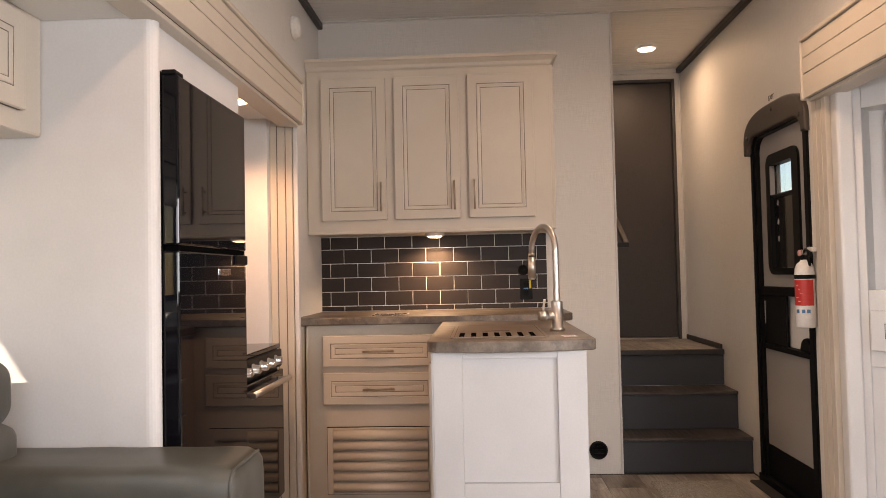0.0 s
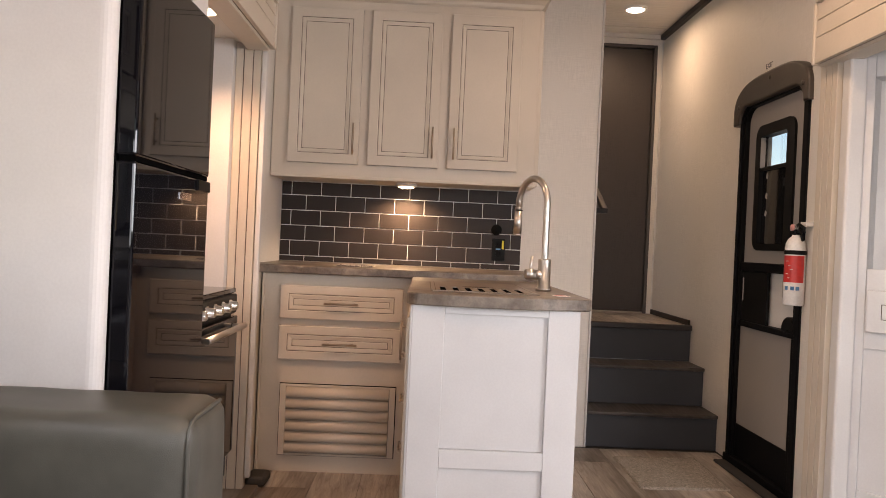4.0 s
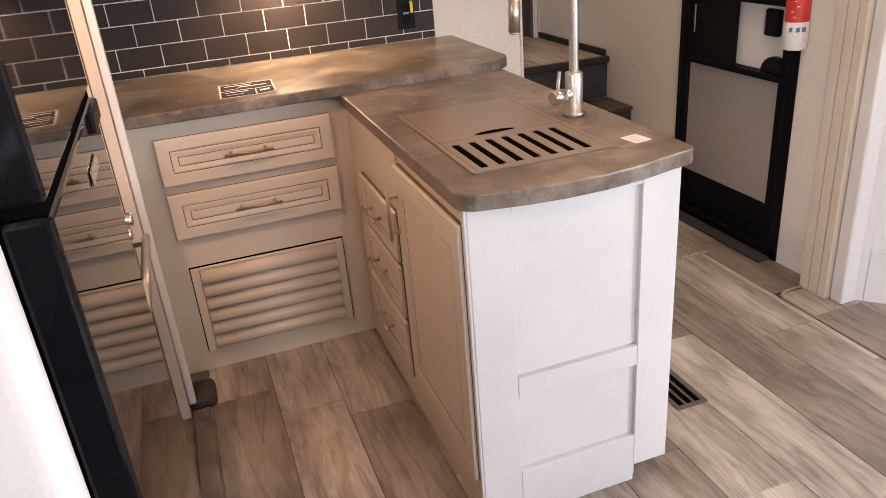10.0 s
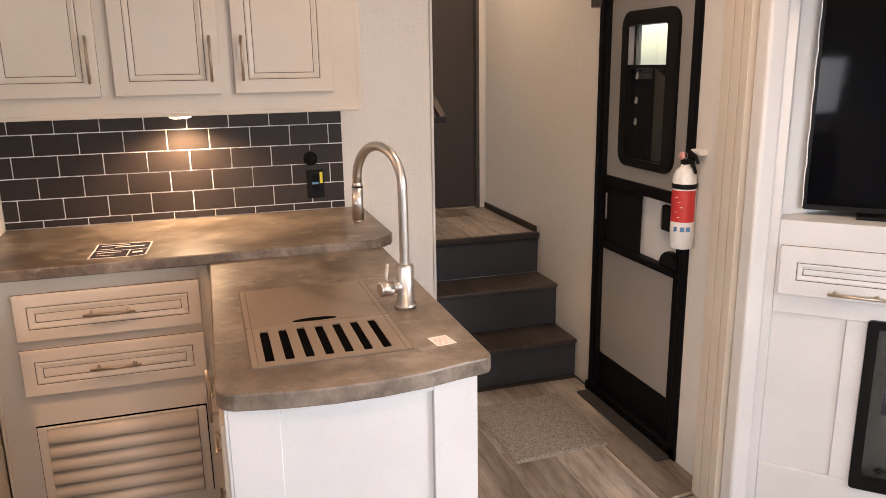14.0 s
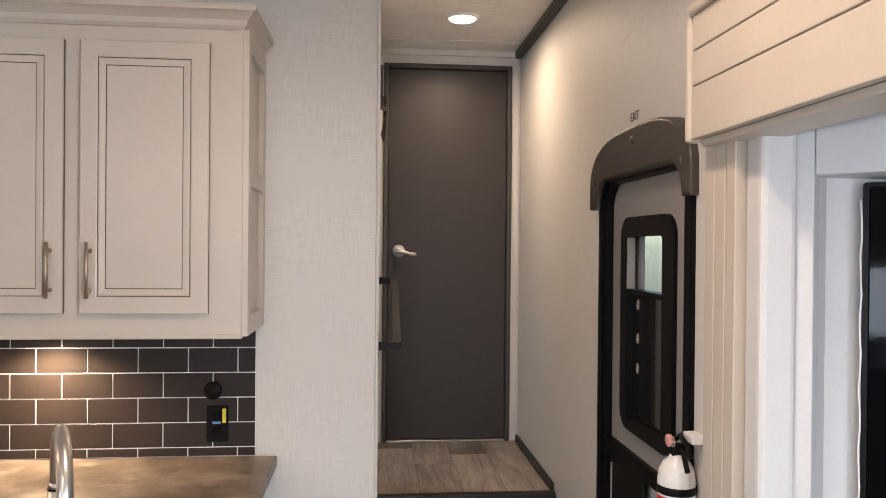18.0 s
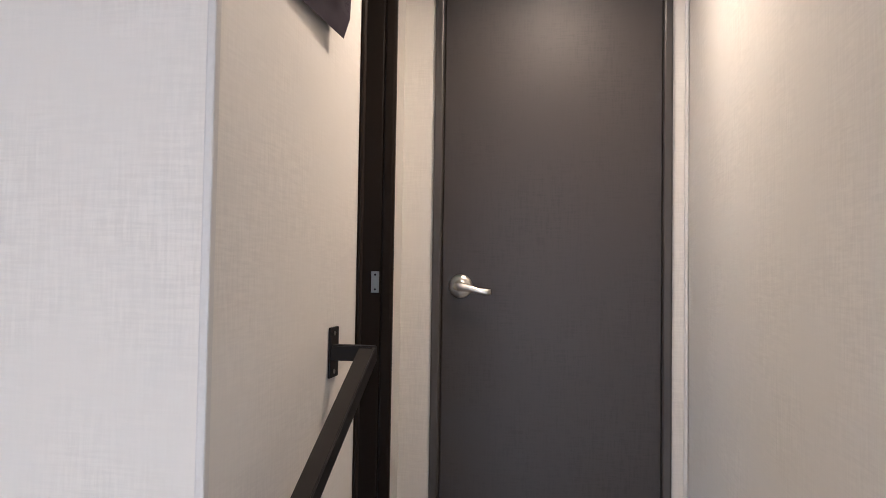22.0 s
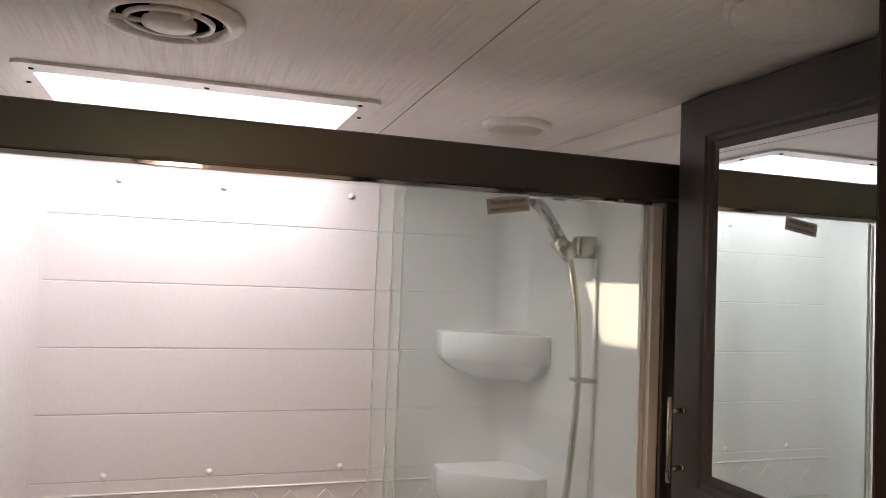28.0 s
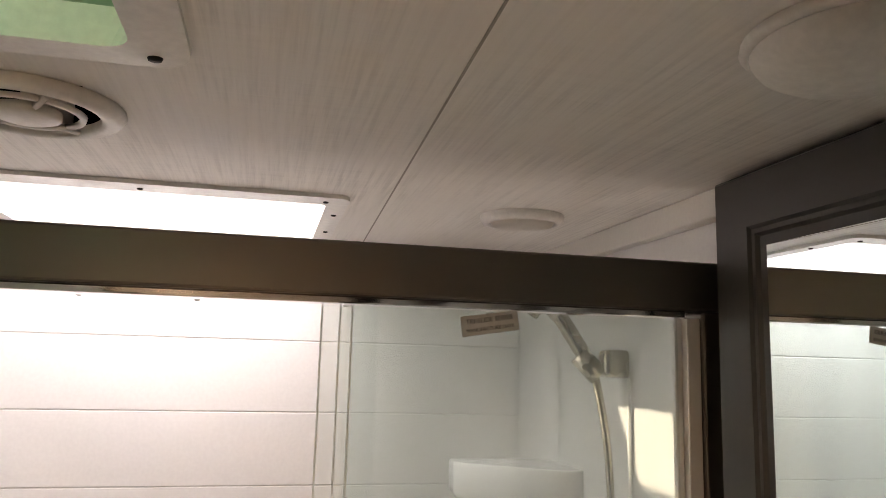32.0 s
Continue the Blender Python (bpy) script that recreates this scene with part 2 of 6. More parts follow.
def glass(name, tint=(0.95, 0.99, 0.98), rough=0.0, haze=0.0):
    """Thin clear pane: lets light straight through, mirrors a little, with some film on it."""
    m = bpy.data.materials.new(name)
    m.use_nodes = True
    t = m.node_tree
    t.nodes.remove(t.nodes["Principled BSDF"])
    out = t.nodes["Material Output"]
    clear, gloss, mixer = t.nodes.new("ShaderNodeBsdfTransparent"), t.nodes.new("ShaderNodeBsdfGlossy"), t.nodes.new("ShaderNodeMixShader")
    clear.inputs["Color"].default_value = (*tint, 1)
    gloss.inputs["Roughness"].default_value = rough
    edge, power, span = t.nodes.new("ShaderNodeLayerWeight"), t.nodes.new("ShaderNodeMath"), t.nodes.new("ShaderNodeMath")
    power.operation, span.operation = 'POWER', 'MULTIPLY_ADD'
    power.inputs[1].default_value, span.inputs[1].default_value, span.inputs[2].default_value = 4.0, 0.5, 0.03
    t.links.new(edge.outputs["Facing"], power.inputs[0])
    t.links.new(power.outputs[0], span.inputs[0])
    t.links.new(span.outputs[0], mixer.inputs[0])
    t.links.new(clear.outputs[0], mixer.inputs[1])
    t.links.new(gloss.outputs[0], mixer.inputs[2])
    film, veil = t.nodes.new("ShaderNodeBsdfTranslucent"), t.nodes.new("ShaderNodeMixShader")
    film.inputs["Color"].default_value = (0.88, 0.95, 0.92, 1)
    veil.inputs[0].default_value = haze
    t.links.new(mixer.outputs[0], veil.inputs[1])
    t.links.new(film.outputs[0], veil.inputs[2])
    t.links.new(veil.outputs[0] if haze else mixer.outputs[0], out.inputs["Surface"])
    return m


def glowing(name, color, strength):
    n = Nodes(name, 0.4, 0.0, (0.8, 0.8, 0.8))
    n.b.inputs["Emission Color"].default_value = (*color, 1)
    n.b.inputs["Emission Strength"].default_value = strength
    return n.m


def translucent(name, color, rough=0.4):
    m = bpy.data.materials.new(name)
    m.use_nodes = True
    t = m.node_tree
    b = t.nodes["Principled BSDF"]
    b.inputs["Base Color"].default_value = (*color, 1)
    b.inputs["Roughness"].default_value = rough
    tr, mixer = t.nodes.new("ShaderNodeBsdfTranslucent"), t.nodes.new("ShaderNodeMixShader")
    tr.inputs["Color"].default_value = (*color, 1)
    mixer.inputs[0].default_value = 0.6
    t.links.new(b.outputs[0], mixer.inputs[1])
    t.links.new(tr.outputs[0], mixer.inputs[2])
    t.links.new(mixer.outputs[0], t.nodes["Material Output"].inputs["Surface"])
    return m


def mat_rug(name):
    n = Nodes(name, 0.95)
    v = n.coords()
    f, c = n.noise(v, 130, 4, 0.8), n.noise(v, 34, 4)
    n.to(n.mix(0.3, n.ramp(f, [(0.34, (0.06, 0.05, 0.042)), (0.66, (0.52, 0.48, 0.42))]), n.ramp(c, [(0.3, (0.2, 0.18, 0.155)), (0.7, (0.36, 0.33, 0.29))])), "Base Color")
    n.bump(f, 0.8, 0.004)
    return n.m


CREAM = (0.70, 0.655, 0.575)
M = {}
M["cabinet"] = painted("cream_cabinet_paint", (0.60, 0.535, 0.445), 0.36)
M["white_cabinet"] = painted("white_cabinet_paint", (0.635, 0.635, 0.63), 0.38)
# cabinet glaze, also put in for shade behind louvres and round the sink cover
M["glaze"] = plain("brown_glaze_and_shade", (0.13, 0.105, 0.08), 0.6)
M["white_trim"] = painted("white_trim_paint", (0.66, 0.65, 0.63), 0.4)
M["wall"] = linen("linen_wallboard", (0.70, 0.675, 0.63))
M["wall_plain"] = painted("plain_wall", (0.75, 0.745, 0.73), 0.5)
M["ceiling"] = streaked("ceiling_board", (0.82, 0.80, 0.765))
M["batten"] = painted("ceiling_batten", (0.74, 0.72, 0.68), 0.45)
M["dark_trim"] = painted("dark_brown_trim", (0.019, 0.015, 0.013), 0.42, 0.2)
M["dark_door"] = linen("dark_grey_door", (0.042, 0.034, 0.030), rough=0.45, depth=0.22)
M["jamb_wood"] = plain("dark_brown_jamb", (0.0145, 0.0100, 0.0072), 0.5, 0.12)
M["dark_wood"] = painted("charcoal_wood", (0.064, 0.057, 0.053), 0.4, 0.15)
M["cabinet_dark"] = painted("dark_cabinet_wood", (0.040, 0.035, 0.032), 0.4, 0.15)
M["bronze_frame"] = metal("dark_bronze_frame", (0.19, 0.176, 0.158), 0.38)
M["glass_edge"] = plain("pale_glass_edge", (0.74, 0.80, 0.77), 0.25)
M["rail_bronze"] = plain("dark_bronze_rail", (0.0085, 0.0065, 0.0058), 0.5, 0.22)
M["riser"] = painted("slate_riser", (0.034, 0.036, 0.041), 0.45, 0.15)
M["tread"] = wood_plank("tread_wood", ((0.045, 0.037, 0.033), (0.065, 0.055, 0.048), (0.085, 0.072, 0.064)))
M["floor"] = wood_plank("floor_wood", ((0.20, 0.172, 0.146), (0.325, 0.296, 0.262), (0.46, 0.428, 0.388)))
M["floor_grey"] = wood_plank("floor_wood_grey", ((0.20, 0.175, 0.152), (0.26, 0.23, 0.20), (0.33, 0.295, 0.26)))
M["joint"] = plain("floor_joint", (0.045, 0.036, 0.03), 0.7)
M["tile"] = plain("dark_tile", (0.034, 0.026, 0.0225), 0.40, 0.2)
M["grout"] = painted("white_grout", (0.88, 0.87, 0.85), 0.7)
M["laminate"] = laminate("countertop_laminate")
M["cover"] = painted("taupe_sink_cover", (0.215, 0.168, 0.126), 0.32, 0.08)
M["steel"] = metal("brushed_nickel", (0.60, 0.57, 0.53), 0.30)
M["chrome"] = metal("polished_chrome", (0.75, 0.75, 0.76), 0.08)
M["aluminium"] = plain("satin_aluminium", (0.55, 0.55, 0.54), 0.34)
M["aluminium"].node_tree.nodes["Principled BSDF"].inputs["Metallic"].default_value = 0.85
M["bronze"] = metal("champagne_bronze_pull", (0.50, 0.42, 0.33), 0.30)
M["black_gloss"] = Nodes("black_gloss_door", 0.025, 0.0, (0.004, 0.004, 0.006)).m
M["black_gloss"].node_tree.nodes["Principled BSDF"].inputs["IOR"].default_value = 1.38
M["black"] = plain("black_plastic", (0.006, 0.006, 0.006), 0.38, 0.12)
M["black_matte"] = plain("black_frame", (0.005, 0.005, 0.006), 0.5, 0.08)
# near-black laid into gaps, slots and holes as their shade
M["void"] = plain("hollow_shade", (0.004, 0.004, 0.004), 0.9, 0.0)
M["grey_panel"] = painted("grey_door_skin", (0.30, 0.285, 0.27), 0.55)
M["padded"] = leather("brown_vinyl_padding", (0.050, 0.040, 0.033))
M["sofa"] = leather("olive_grey_leather", (0.074, 0.073, 0.061))
M["rug"] = mat_rug("beige_pile")
M["shower"] = painted("white_shower_wall", (0.82, 0.81, 0.80), 0.22, 0.04, 0.05)
M["white_plastic"] = plain("white_plastic", (0.74, 0.72, 0.68), 0.4)
M["white"] = plain("white_gloss", (0.82, 0.81, 0.79), 0.3)
M["red"] = plain("red_label", (0.55, 0.035, 0.03), 0.4)
M["blue"] = plain("blue_print", (0.10, 0.26, 0.48), 0.4)
M["yellow"] = plain("yellow_tag", (0.72, 0.62, 0.05), 0.5)
M["paper"] = plain("paper", (0.78, 0.76, 0.74), 0.6)
M["ink"] = plain("ink", (0.03, 0.026, 0.032), 0.6)
M["purple"] = plain("dark_print", (0.030, 0.022, 0.036), 0.75, 0.15)
M["pink"] = plain("pink_print", (0.62, 0.30, 0.27), 0.6)
M["glass"] = glass("clear_glass")
M["shower_glass"] = glass("shower_glass", (0.975, 0.995, 0.985), 0.0, 0.038)
M["dark_glass"] = plain("dark_tinted_glass", (0.010, 0.011, 0.012), 0.02, 0.6)
M["screen"] = plain("tv_screen", (0.003, 0.003, 0.004), 0.05, 0.07)
M["mirror"] = metal("mirror", (0.80, 0.87, 0.89), 0.0)
M["green"] = translucent("green_dome", (0.40, 0.52, 0.42))
M["register"] = painted("brown_register", (0.11, 0.09, 0.078), 0.45)
M["seam"] = plain("grey_seam", (0.34, 0.32, 0.29), 0.6)
M["edge_trim"] = plain("tan_edge_trim", (0.30, 0.25, 0.20), 0.45)
M["lens"] = translucent("lamp_lens", (0.85, 0.83, 0.79))
M["lit_warm"] = glowing("warm_lit_lens", (1.0, 0.74, 0.45), 14.0)
M["lit_hall"] = glowing("hall_lit_lens", (1.0, 0.86, 0.68), 14.0)
M["slide_edge"] = painted("brown_slide_edge", (0.135, 0.108, 0.086), 0.45, 0.25)
M["rubber"] = plain("dark_rubber_mat", (0.03, 0.028, 0.026), 0.8)
M["silver_label"] = plain("silver_label_foil", (0.58, 0.58, 0.56), 0.4)
M["hose"] = metal("nickel_hose", (0.40, 0.35, 0.28), 0.25)
M["nickel_warm"] = metal("warm_nickel", (0.40, 0.35, 0.28), 0.26)
M["outside"] = painted("outside_ground", (0.34, 0.33, 0.31), 0.9)
M["porcelain"] = plain("white_solid_surface", (0.80, 0.80, 0.79), 0.2)


# ---- building helpers ----
def box(bm, x0, x1, y0, y1, z0, z1, bevel=0.0, mi=0, segs=2):
    x0, x1, y0, y1, z0, z1 = min(x0, x1), max(x0, x1), min(y0, y1), max(y0, y1), min(z0, z1), max(z0, z1)
    made = bmesh.ops.create_cube(bm, size=1.0, matrix=Matrix.Translation(((x0 + x1) / 2, (y0 + y1) / 2, (z0 + z1) / 2)) @ Matrix.Diagonal((x1 - x0, y1 - y0, z1 - z0, 1)))
    faces = list({f for v in made["verts"] for f in v.link_faces})
    for f in faces:
        f.material_index = mi
    if bevel > 0:
        edges = list({e for f in faces for e in f.edges})
        b = min(bevel, 0.45 * min(x1 - x0, y1 - y0, z1 - z0))
        out = bmesh.ops.bevel(bm, geom=edges, offset=b, segments=segs, affect='EDGES', profile=0.5)
        for f in out["faces"]:
            f.material_index = mi
    return bm


def cyl(bm, a, b, r, r2=None, segs=16, mi=0, caps=True):
    a, b = Vector(a), Vector(b)
    d = b - a
    m = Matrix.Translation((a + b) / 2) @ d.to_track_quat("Z", "Y").to_matrix().to_4x4()
    made = bmesh.ops.create_cone(bm, cap_ends=caps, segments=segs, radius1=r, radius2=r if r2 is None else r2, depth=d.length, matrix=m)
    for v in made["verts"]:
        for f in v.link_faces:
            f.material_index = mi
            f.smooth = len(f.verts) == 4
    return bm


def lathe(bm, profile, at=(0, 0, 0), axis=(0, 0, 1), segs=24, mi=0):
    """Turns a list of (radius, height) about an axis through at."""
    m = Matrix.Translation(at) @ Vector(axis).to_track_quat("Z", "Y").to_matrix().to_4x4()
    rings = []
    for r, h in profile:
        rings.append([bm.verts.new(m @ Vector((max(r, 1e-4) * math.cos(2 * math.pi * k / segs), max(r, 1e-4) * math.sin(2 * math.pi * k / segs), h))) for k in range(segs)])
    for p, q in zip(rings, rings[1:]):
        for k in range(segs):
            f = bm.faces.new((p[k], p[(k + 1) % segs], q[(k + 1) % segs], q[k]))
            f.smooth, f.material_index = True, mi
    return bm


def tube(bm, points, r, segs=12, mi=0):
    """A round bar along a line of points."""
    pts = [Vector(p) for p in points]
    rings, side = [], None
    for i, p in enumerate(pts):
        d = (pts[min(i + 1, len(pts) - 1)] - pts[max(i - 1, 0)]).normalized()
        if side is None:
            side = d.orthogonal().normalized()
        side = (side - d * side.dot(d)).normalized()
        up = d.cross(side)
        rings.append([bm.verts.new(p + r * (math.cos(2 * math.pi * k / segs) * side + math.sin(2 * math.pi * k / segs) * up)) for k in range(segs)])
    for p, q in zip(rings, rings[1:]):
        for k in range(segs):
            f = bm.faces.new((p[k], p[(k + 1) % segs], q[(k + 1) % segs], q[k]))
            f.smooth, f.material_index = True, mi
    for ring in (rings[0][::-1], rings[-1]):
        bm.faces.new(ring).material_index = mi
    return bm


def slab(bm, outline, z0, z1, bevel=0.0, mi=0):
    """A flat plate with the given outline in x and y."""
    lo = [bm.verts.new((x, y, z0)) for x, y in outline]
    hi = [bm.verts.new((x, y, z1)) for x, y in outline]
    faces = [bm.faces.new(hi), bm.faces.new(lo[::-1])]
    for k in range(len(lo)):
        j = (k + 1) % len(lo)
        faces.append(bm.faces.new((lo[k], lo[j], hi[j], hi[k])))
    bmesh.ops.recalc_face_normals(bm, faces=faces)
    for f in faces:
        f.material_index = mi
    if bevel:
        bmesh.ops.bevel(bm, geom=list({e for f in faces[:2] for e in f.edges}), offset=bevel, segments=2, affect='EDGES', profile=0.5)
    return bm


def arc(cx, cy, r, a0, a1, steps=8):
    return [(cx + r * math.cos(radians(a0 + (a1 - a0) * k / steps)), cy + r * math.sin(radians(a0 + (a1 - a0) * k / steps))) for k in range(steps + 1)]


def round_rect(x0, x1, y0, y1, r, steps=5):
    return arc(x1 - r, y0 + r, r, -90, 0, steps) + arc(x1 - r, y1 - r, r, 0, 90, steps) + arc(x0 + r, y1 - r, r, 90, 180, steps) + arc(x0 + r, y0 + r, r, 180, 270, steps)


def ring_plate(bm, outer, inner, y0, y1, mi=0):
    """A plate in x and z, between y0 and y1, with a hole; both outlines have the same number of points."""
    n = len(outer)
    loops = [[bm.verts.new((x, y, z)) for x, z in o] for o in (outer, inner) for y in (y0, y1)]
    oa, ob, ia, ib = loops
    for k in range(n):
        j = (k + 1) % n
        for quad in ((oa[k], oa[j], ia[j], ia[k]), (ob[j], ob[k], ib[k], ib[j]), (oa[j], oa[k], ob[k], ob[j]), (ia[k], ia[j], ib[j], ib[k])):
            bm.faces.new(quad).material_index = mi
    bmesh.ops.recalc_face_normals(bm, faces=bm.faces[:])
    return bm


def fill_plate(bm, outline, y0, y1, mi=0):
    """A solid plate in x and z between y0 and y1."""
    a = [bm.verts.new((x, y0, z)) for x, z in outline]
    b = [bm.verts.new((x, y1, z)) for x, z in outline]
    faces = [bm.faces.new(a), bm.faces.new(b[::-1])]
    for k in range(len(a)):
        j = (k + 1) % len(a)
        faces.append(bm.faces.new((a[j], a[k], b[k], b[j])))
    for f in faces:
        f.material_index = mi
    bmesh.ops.recalc_face_normals(bm, faces=faces)
    return bm


def obj(name, bm, mats, m=None, smooth=False):
    if m is not None:
        bm.transform(m)
    data = bpy.data.meshes.new(name)
    bm.to_mesh(data)
    bm.free()
    for k in mats if isinstance(mats, (list, tuple)) else [mats]:
        data.materials.append(M[k])
    if smooth:
        for p in data.polygons:
            p.use_smooth = True
    return new(name, data)


def solid(name, bm, mats, label, category, kind="", group="", m=None, smooth=False):
    return tagged(obj(name, bm, mats, m, smooth), label, category, group, kind)


def thing(name, at, label, category, group="", kind=""):
    e = new(name)
    e.empty_display_size = 0.05
    e.matrix_basis = Matrix.Translation(at)
    return tagged(e, label, category, group, kind)


def hang(ob, parent):
    ob.parent = parent
    if parent.type == 'EMPTY':
        ob.matrix_parent_inverse = parent.matrix_basis.inverted()
    return ob


def part(name, bm, mats, parent, label="", m=None, smooth=False):
    ob = hang(obj(name, bm, mats, m, smooth), parent)
    return tagged(ob, label) if label else ob


def B(*args, **kw):
    """A new bmesh with one box."""
    return box(bmesh.new(), *args, **kw)


def face_to(at, way):
    """Places a front drawn in x and z, seen from -y, at a point so that it looks along way."""
    w = Vector((way[0], way[1], 0)).normalized()
    across = Vector((-w.y, w.x, 0))
    return Matrix(((across.x, -w.x, 0, at[0]), (across.y, -w.y, 0, at[1]), (0, 0, 1, at[2]), (0, 0, 0, 1)))


def panel_front(w, h, t=0.02, rim=0.058, bead=0.018):
    """A cabinet front: a rim, a stepped bead between two glazed lines and a flat field. Local x across, z up, front at y = 0."""
    bm = bmesh.new()
    g, k = 0.0024, rim + bead
    # the edge's back half is darkened for glaze and edge shade together
    steps = ((0, t, 0), (0, t * 0.5, 1), (0, 0.004, 0), (0.0015, 0.001, 0), (0.004, 0, 0), (rim - 0.003, 0, 0), (rim, 0.0015, 0), (rim + 0.0002, 0.0045, 1), (rim + g, 0.0045, 1),
             (rim + g + 0.0002, 0.001, 0), (rim + g + 0.005, 0.0, 0), (k - 0.003, 0.0025, 0), (k, 0.003, 0), (k + 0.0002, 0.0055, 1), (k + g, 0.0055, 1), (k + g + 0.0002, 0.0035, 0), (k + g + 0.003, 0.003, 0))
    loops = [[bm.verts.new(p) for p in ((d, y, d), (w - d, y, d), (w - d, y, h - d), (d, y, h - d))] for d, y, _ in steps]
    for p, q, (_, _, mi) in zip(loops, loops[1:], steps[1:]):
        for i in range(4):
            bm.faces.new((p[i], p[(i + 1) % 4], q[(i + 1) % 4], q[i])).material_index = mi
    bm.faces.new(loops[-1])
    bm.faces.new(loops[0][::-1])
    bmesh.ops.recalc_face_normals(bm, faces=bm.faces[:])
    return bm


def tapered_blade(stations, segs=14):
    """A lever lofted through oval sections: x, y, z, half height, half depth."""
    bm = bmesh.new()
    rings = [[bm.verts.new((x, y + d * math.cos(2 * math.pi * k / segs), z + h * math.sin(2 * math.pi * k / segs))) for k in range(segs)] for x, y, z, h, d in stations]
    for p, q in zip(rings, rings[1:]):
        for k in range(segs):
            bm.faces.new((p[k], p[(k + 1) % segs], q[(k + 1) % segs], q[k]))
    bm.faces.new(rings[0]), bm.faces.new(rings[-1][::-1])
    bmesh.ops.recalc_face_normals(bm, faces=bm.faces[:])
    return bm


def grid_plate(xs, ys, holes, z0, z1):
    """A plate over a grid of cells, in one piece, with some cells left open."""
    bm = bmesh.new()
    vs = {(i, j, k): bm.verts.new((x, y, z)) for i, x in enumerate(xs) for j, y in enumerate(ys) for k, z in enumerate((z0, z1))}
    full = {(i, j) for i in range(len(xs) - 1) for j in range(len(ys) - 1)} - set(holes)
    for i, j in full:
        for k in (0, 1):
            bm.faces.new([vs[a] for a in ((i, j, k), (i + 1, j, k), (i + 1, j + 1, k), (i, j + 1, k))])
        for (a, b), e in (((-1, 0), ((i, j), (i, j + 1))), ((1, 0), ((i + 1, j), (i + 1, j + 1))), ((0, -1), ((i, j), (i + 1, j))), ((0, 1), ((i, j + 1), (i + 1, j + 1)))):
            if (i + a, j + b) not in full:
                bm.faces.new([vs[(*e[0], 0)], vs[(*e[1], 0)], vs[(*e[1], 1)], vs[(*e[0], 1)]])
    bmesh.ops.delete(bm, geom=[v for v in bm.verts if not v.link_faces], context='VERTS')
    bmesh.ops.recalc_face_normals(bm, faces=bm.faces[:])
    return bm


def bar_pull(length, r=0.0052, stand=0.028):
    """A straight bar handle on two posts. Local x along the bar, standing off towards -y."""
    bm = bmesh.new()
    cyl(bm, (-length / 2, -stand, 0), (length / 2, -stand, 0), r, segs=12)
    for s in (-1, 1):
        cyl(bm, (s * length / 2, -stand, 0), (s * (length / 2 + 0.0015), -stand, 0), r, r * 0.7, segs=12)
        cyl(bm, (s * (length / 2 - 0.022), 0, 0), (s * (length / 2 - 0.022), -stand, 0), r * 0.85, segs=10)
        cyl(bm, (s * (length / 2 - 0.022), 0, 0), (s * (length / 2 - 0.022), -0.005, 0), r * 1.35, r * 0.95, segs=12)
    return bm


UP = pose(0, 0, 0, 0, 90, 0)


def text_bars(bm, x0, x1, z0, z1, rows, y, mi, seed):
    """Unreadable small print: short bars in rows."""
    rr = random.Random(seed)
    step = (z1 - z0) / rows
    for k in range(rows):
        x = x0
        while x < x1 - 0.003:
            w = rr.uniform(0.15, 0.4) * (x1 - x0)
            box(bm, x, min(x1, x + w), y, y + 0.0006, z1 - (k + 0.7) * step, z1 - (k + 0.3) * step, 0, mi)
            x += w + 0.06 * (x1 - x0)
    return bm


def words(name, text, size, m, mat, parent, depth=0.0005):
    c = bpy.data.curves.new(name, 'FONT')
    c.body, c.size, c.extrude, c.align_x, c.align_y = text, size, depth, 'CENTER', 'CENTER'
    ob = new(name, c)
    c.materials.append(M[mat])
    ob.matrix_basis = m
    return hang(ob, parent)



# ---- the shell: floors, walls, ceilings, openings ----
CEIL, XL, XR, YK, YH, ZL = 2.665, -1.03, 1.43, 4.168, 5.48, 0.645
STRUCT = "structure"
ground = solid("ground", B(-40, 40, -40, 40, -1.2, -0.9), "outside", "pale gravel lot outside the windows", "ground", STRUCT)
floor = thing("floor", (0, 0, 0), "wood-look vinyl plank floor", "floor", kind=STRUCT)
part("subfloor", B(-1.75, 2.4, -2.6, 4.3, -0.12, -0.004), "joint", floor)
landing = thing("floor_landing", (1.06, 5.0, ZL), "grey wood-look landing floor above the steps", "floor", kind=STRUCT)
part("subfloor", B(-1.03, 1.43, 4.66, 5.8, ZL - 0.1, ZL - 0.004), "joint", landing)


def wall(name, label, *boxes, mats="wall"):
    bm = bmesh.new()
    for b in boxes:
        box(bm, *b)
    return solid(name, bm, mats, label, "wall", STRUCT)


wall("wall_kitchen", "cream linen-textured wall behind the kitchen counter", (XL, 0.69, YK, 4.26, 0, CEIL))
wall("wall_left", "cream wall above the slide-out opening", (XL - 0.09, XL, -2.5, 4.26, 2.05, CEIL), (XL - 0.09, XL, 3.275, 4.26, 0, 2.05), (XL - 0.09, XL, 4.26, 5.85, 0, CEIL))
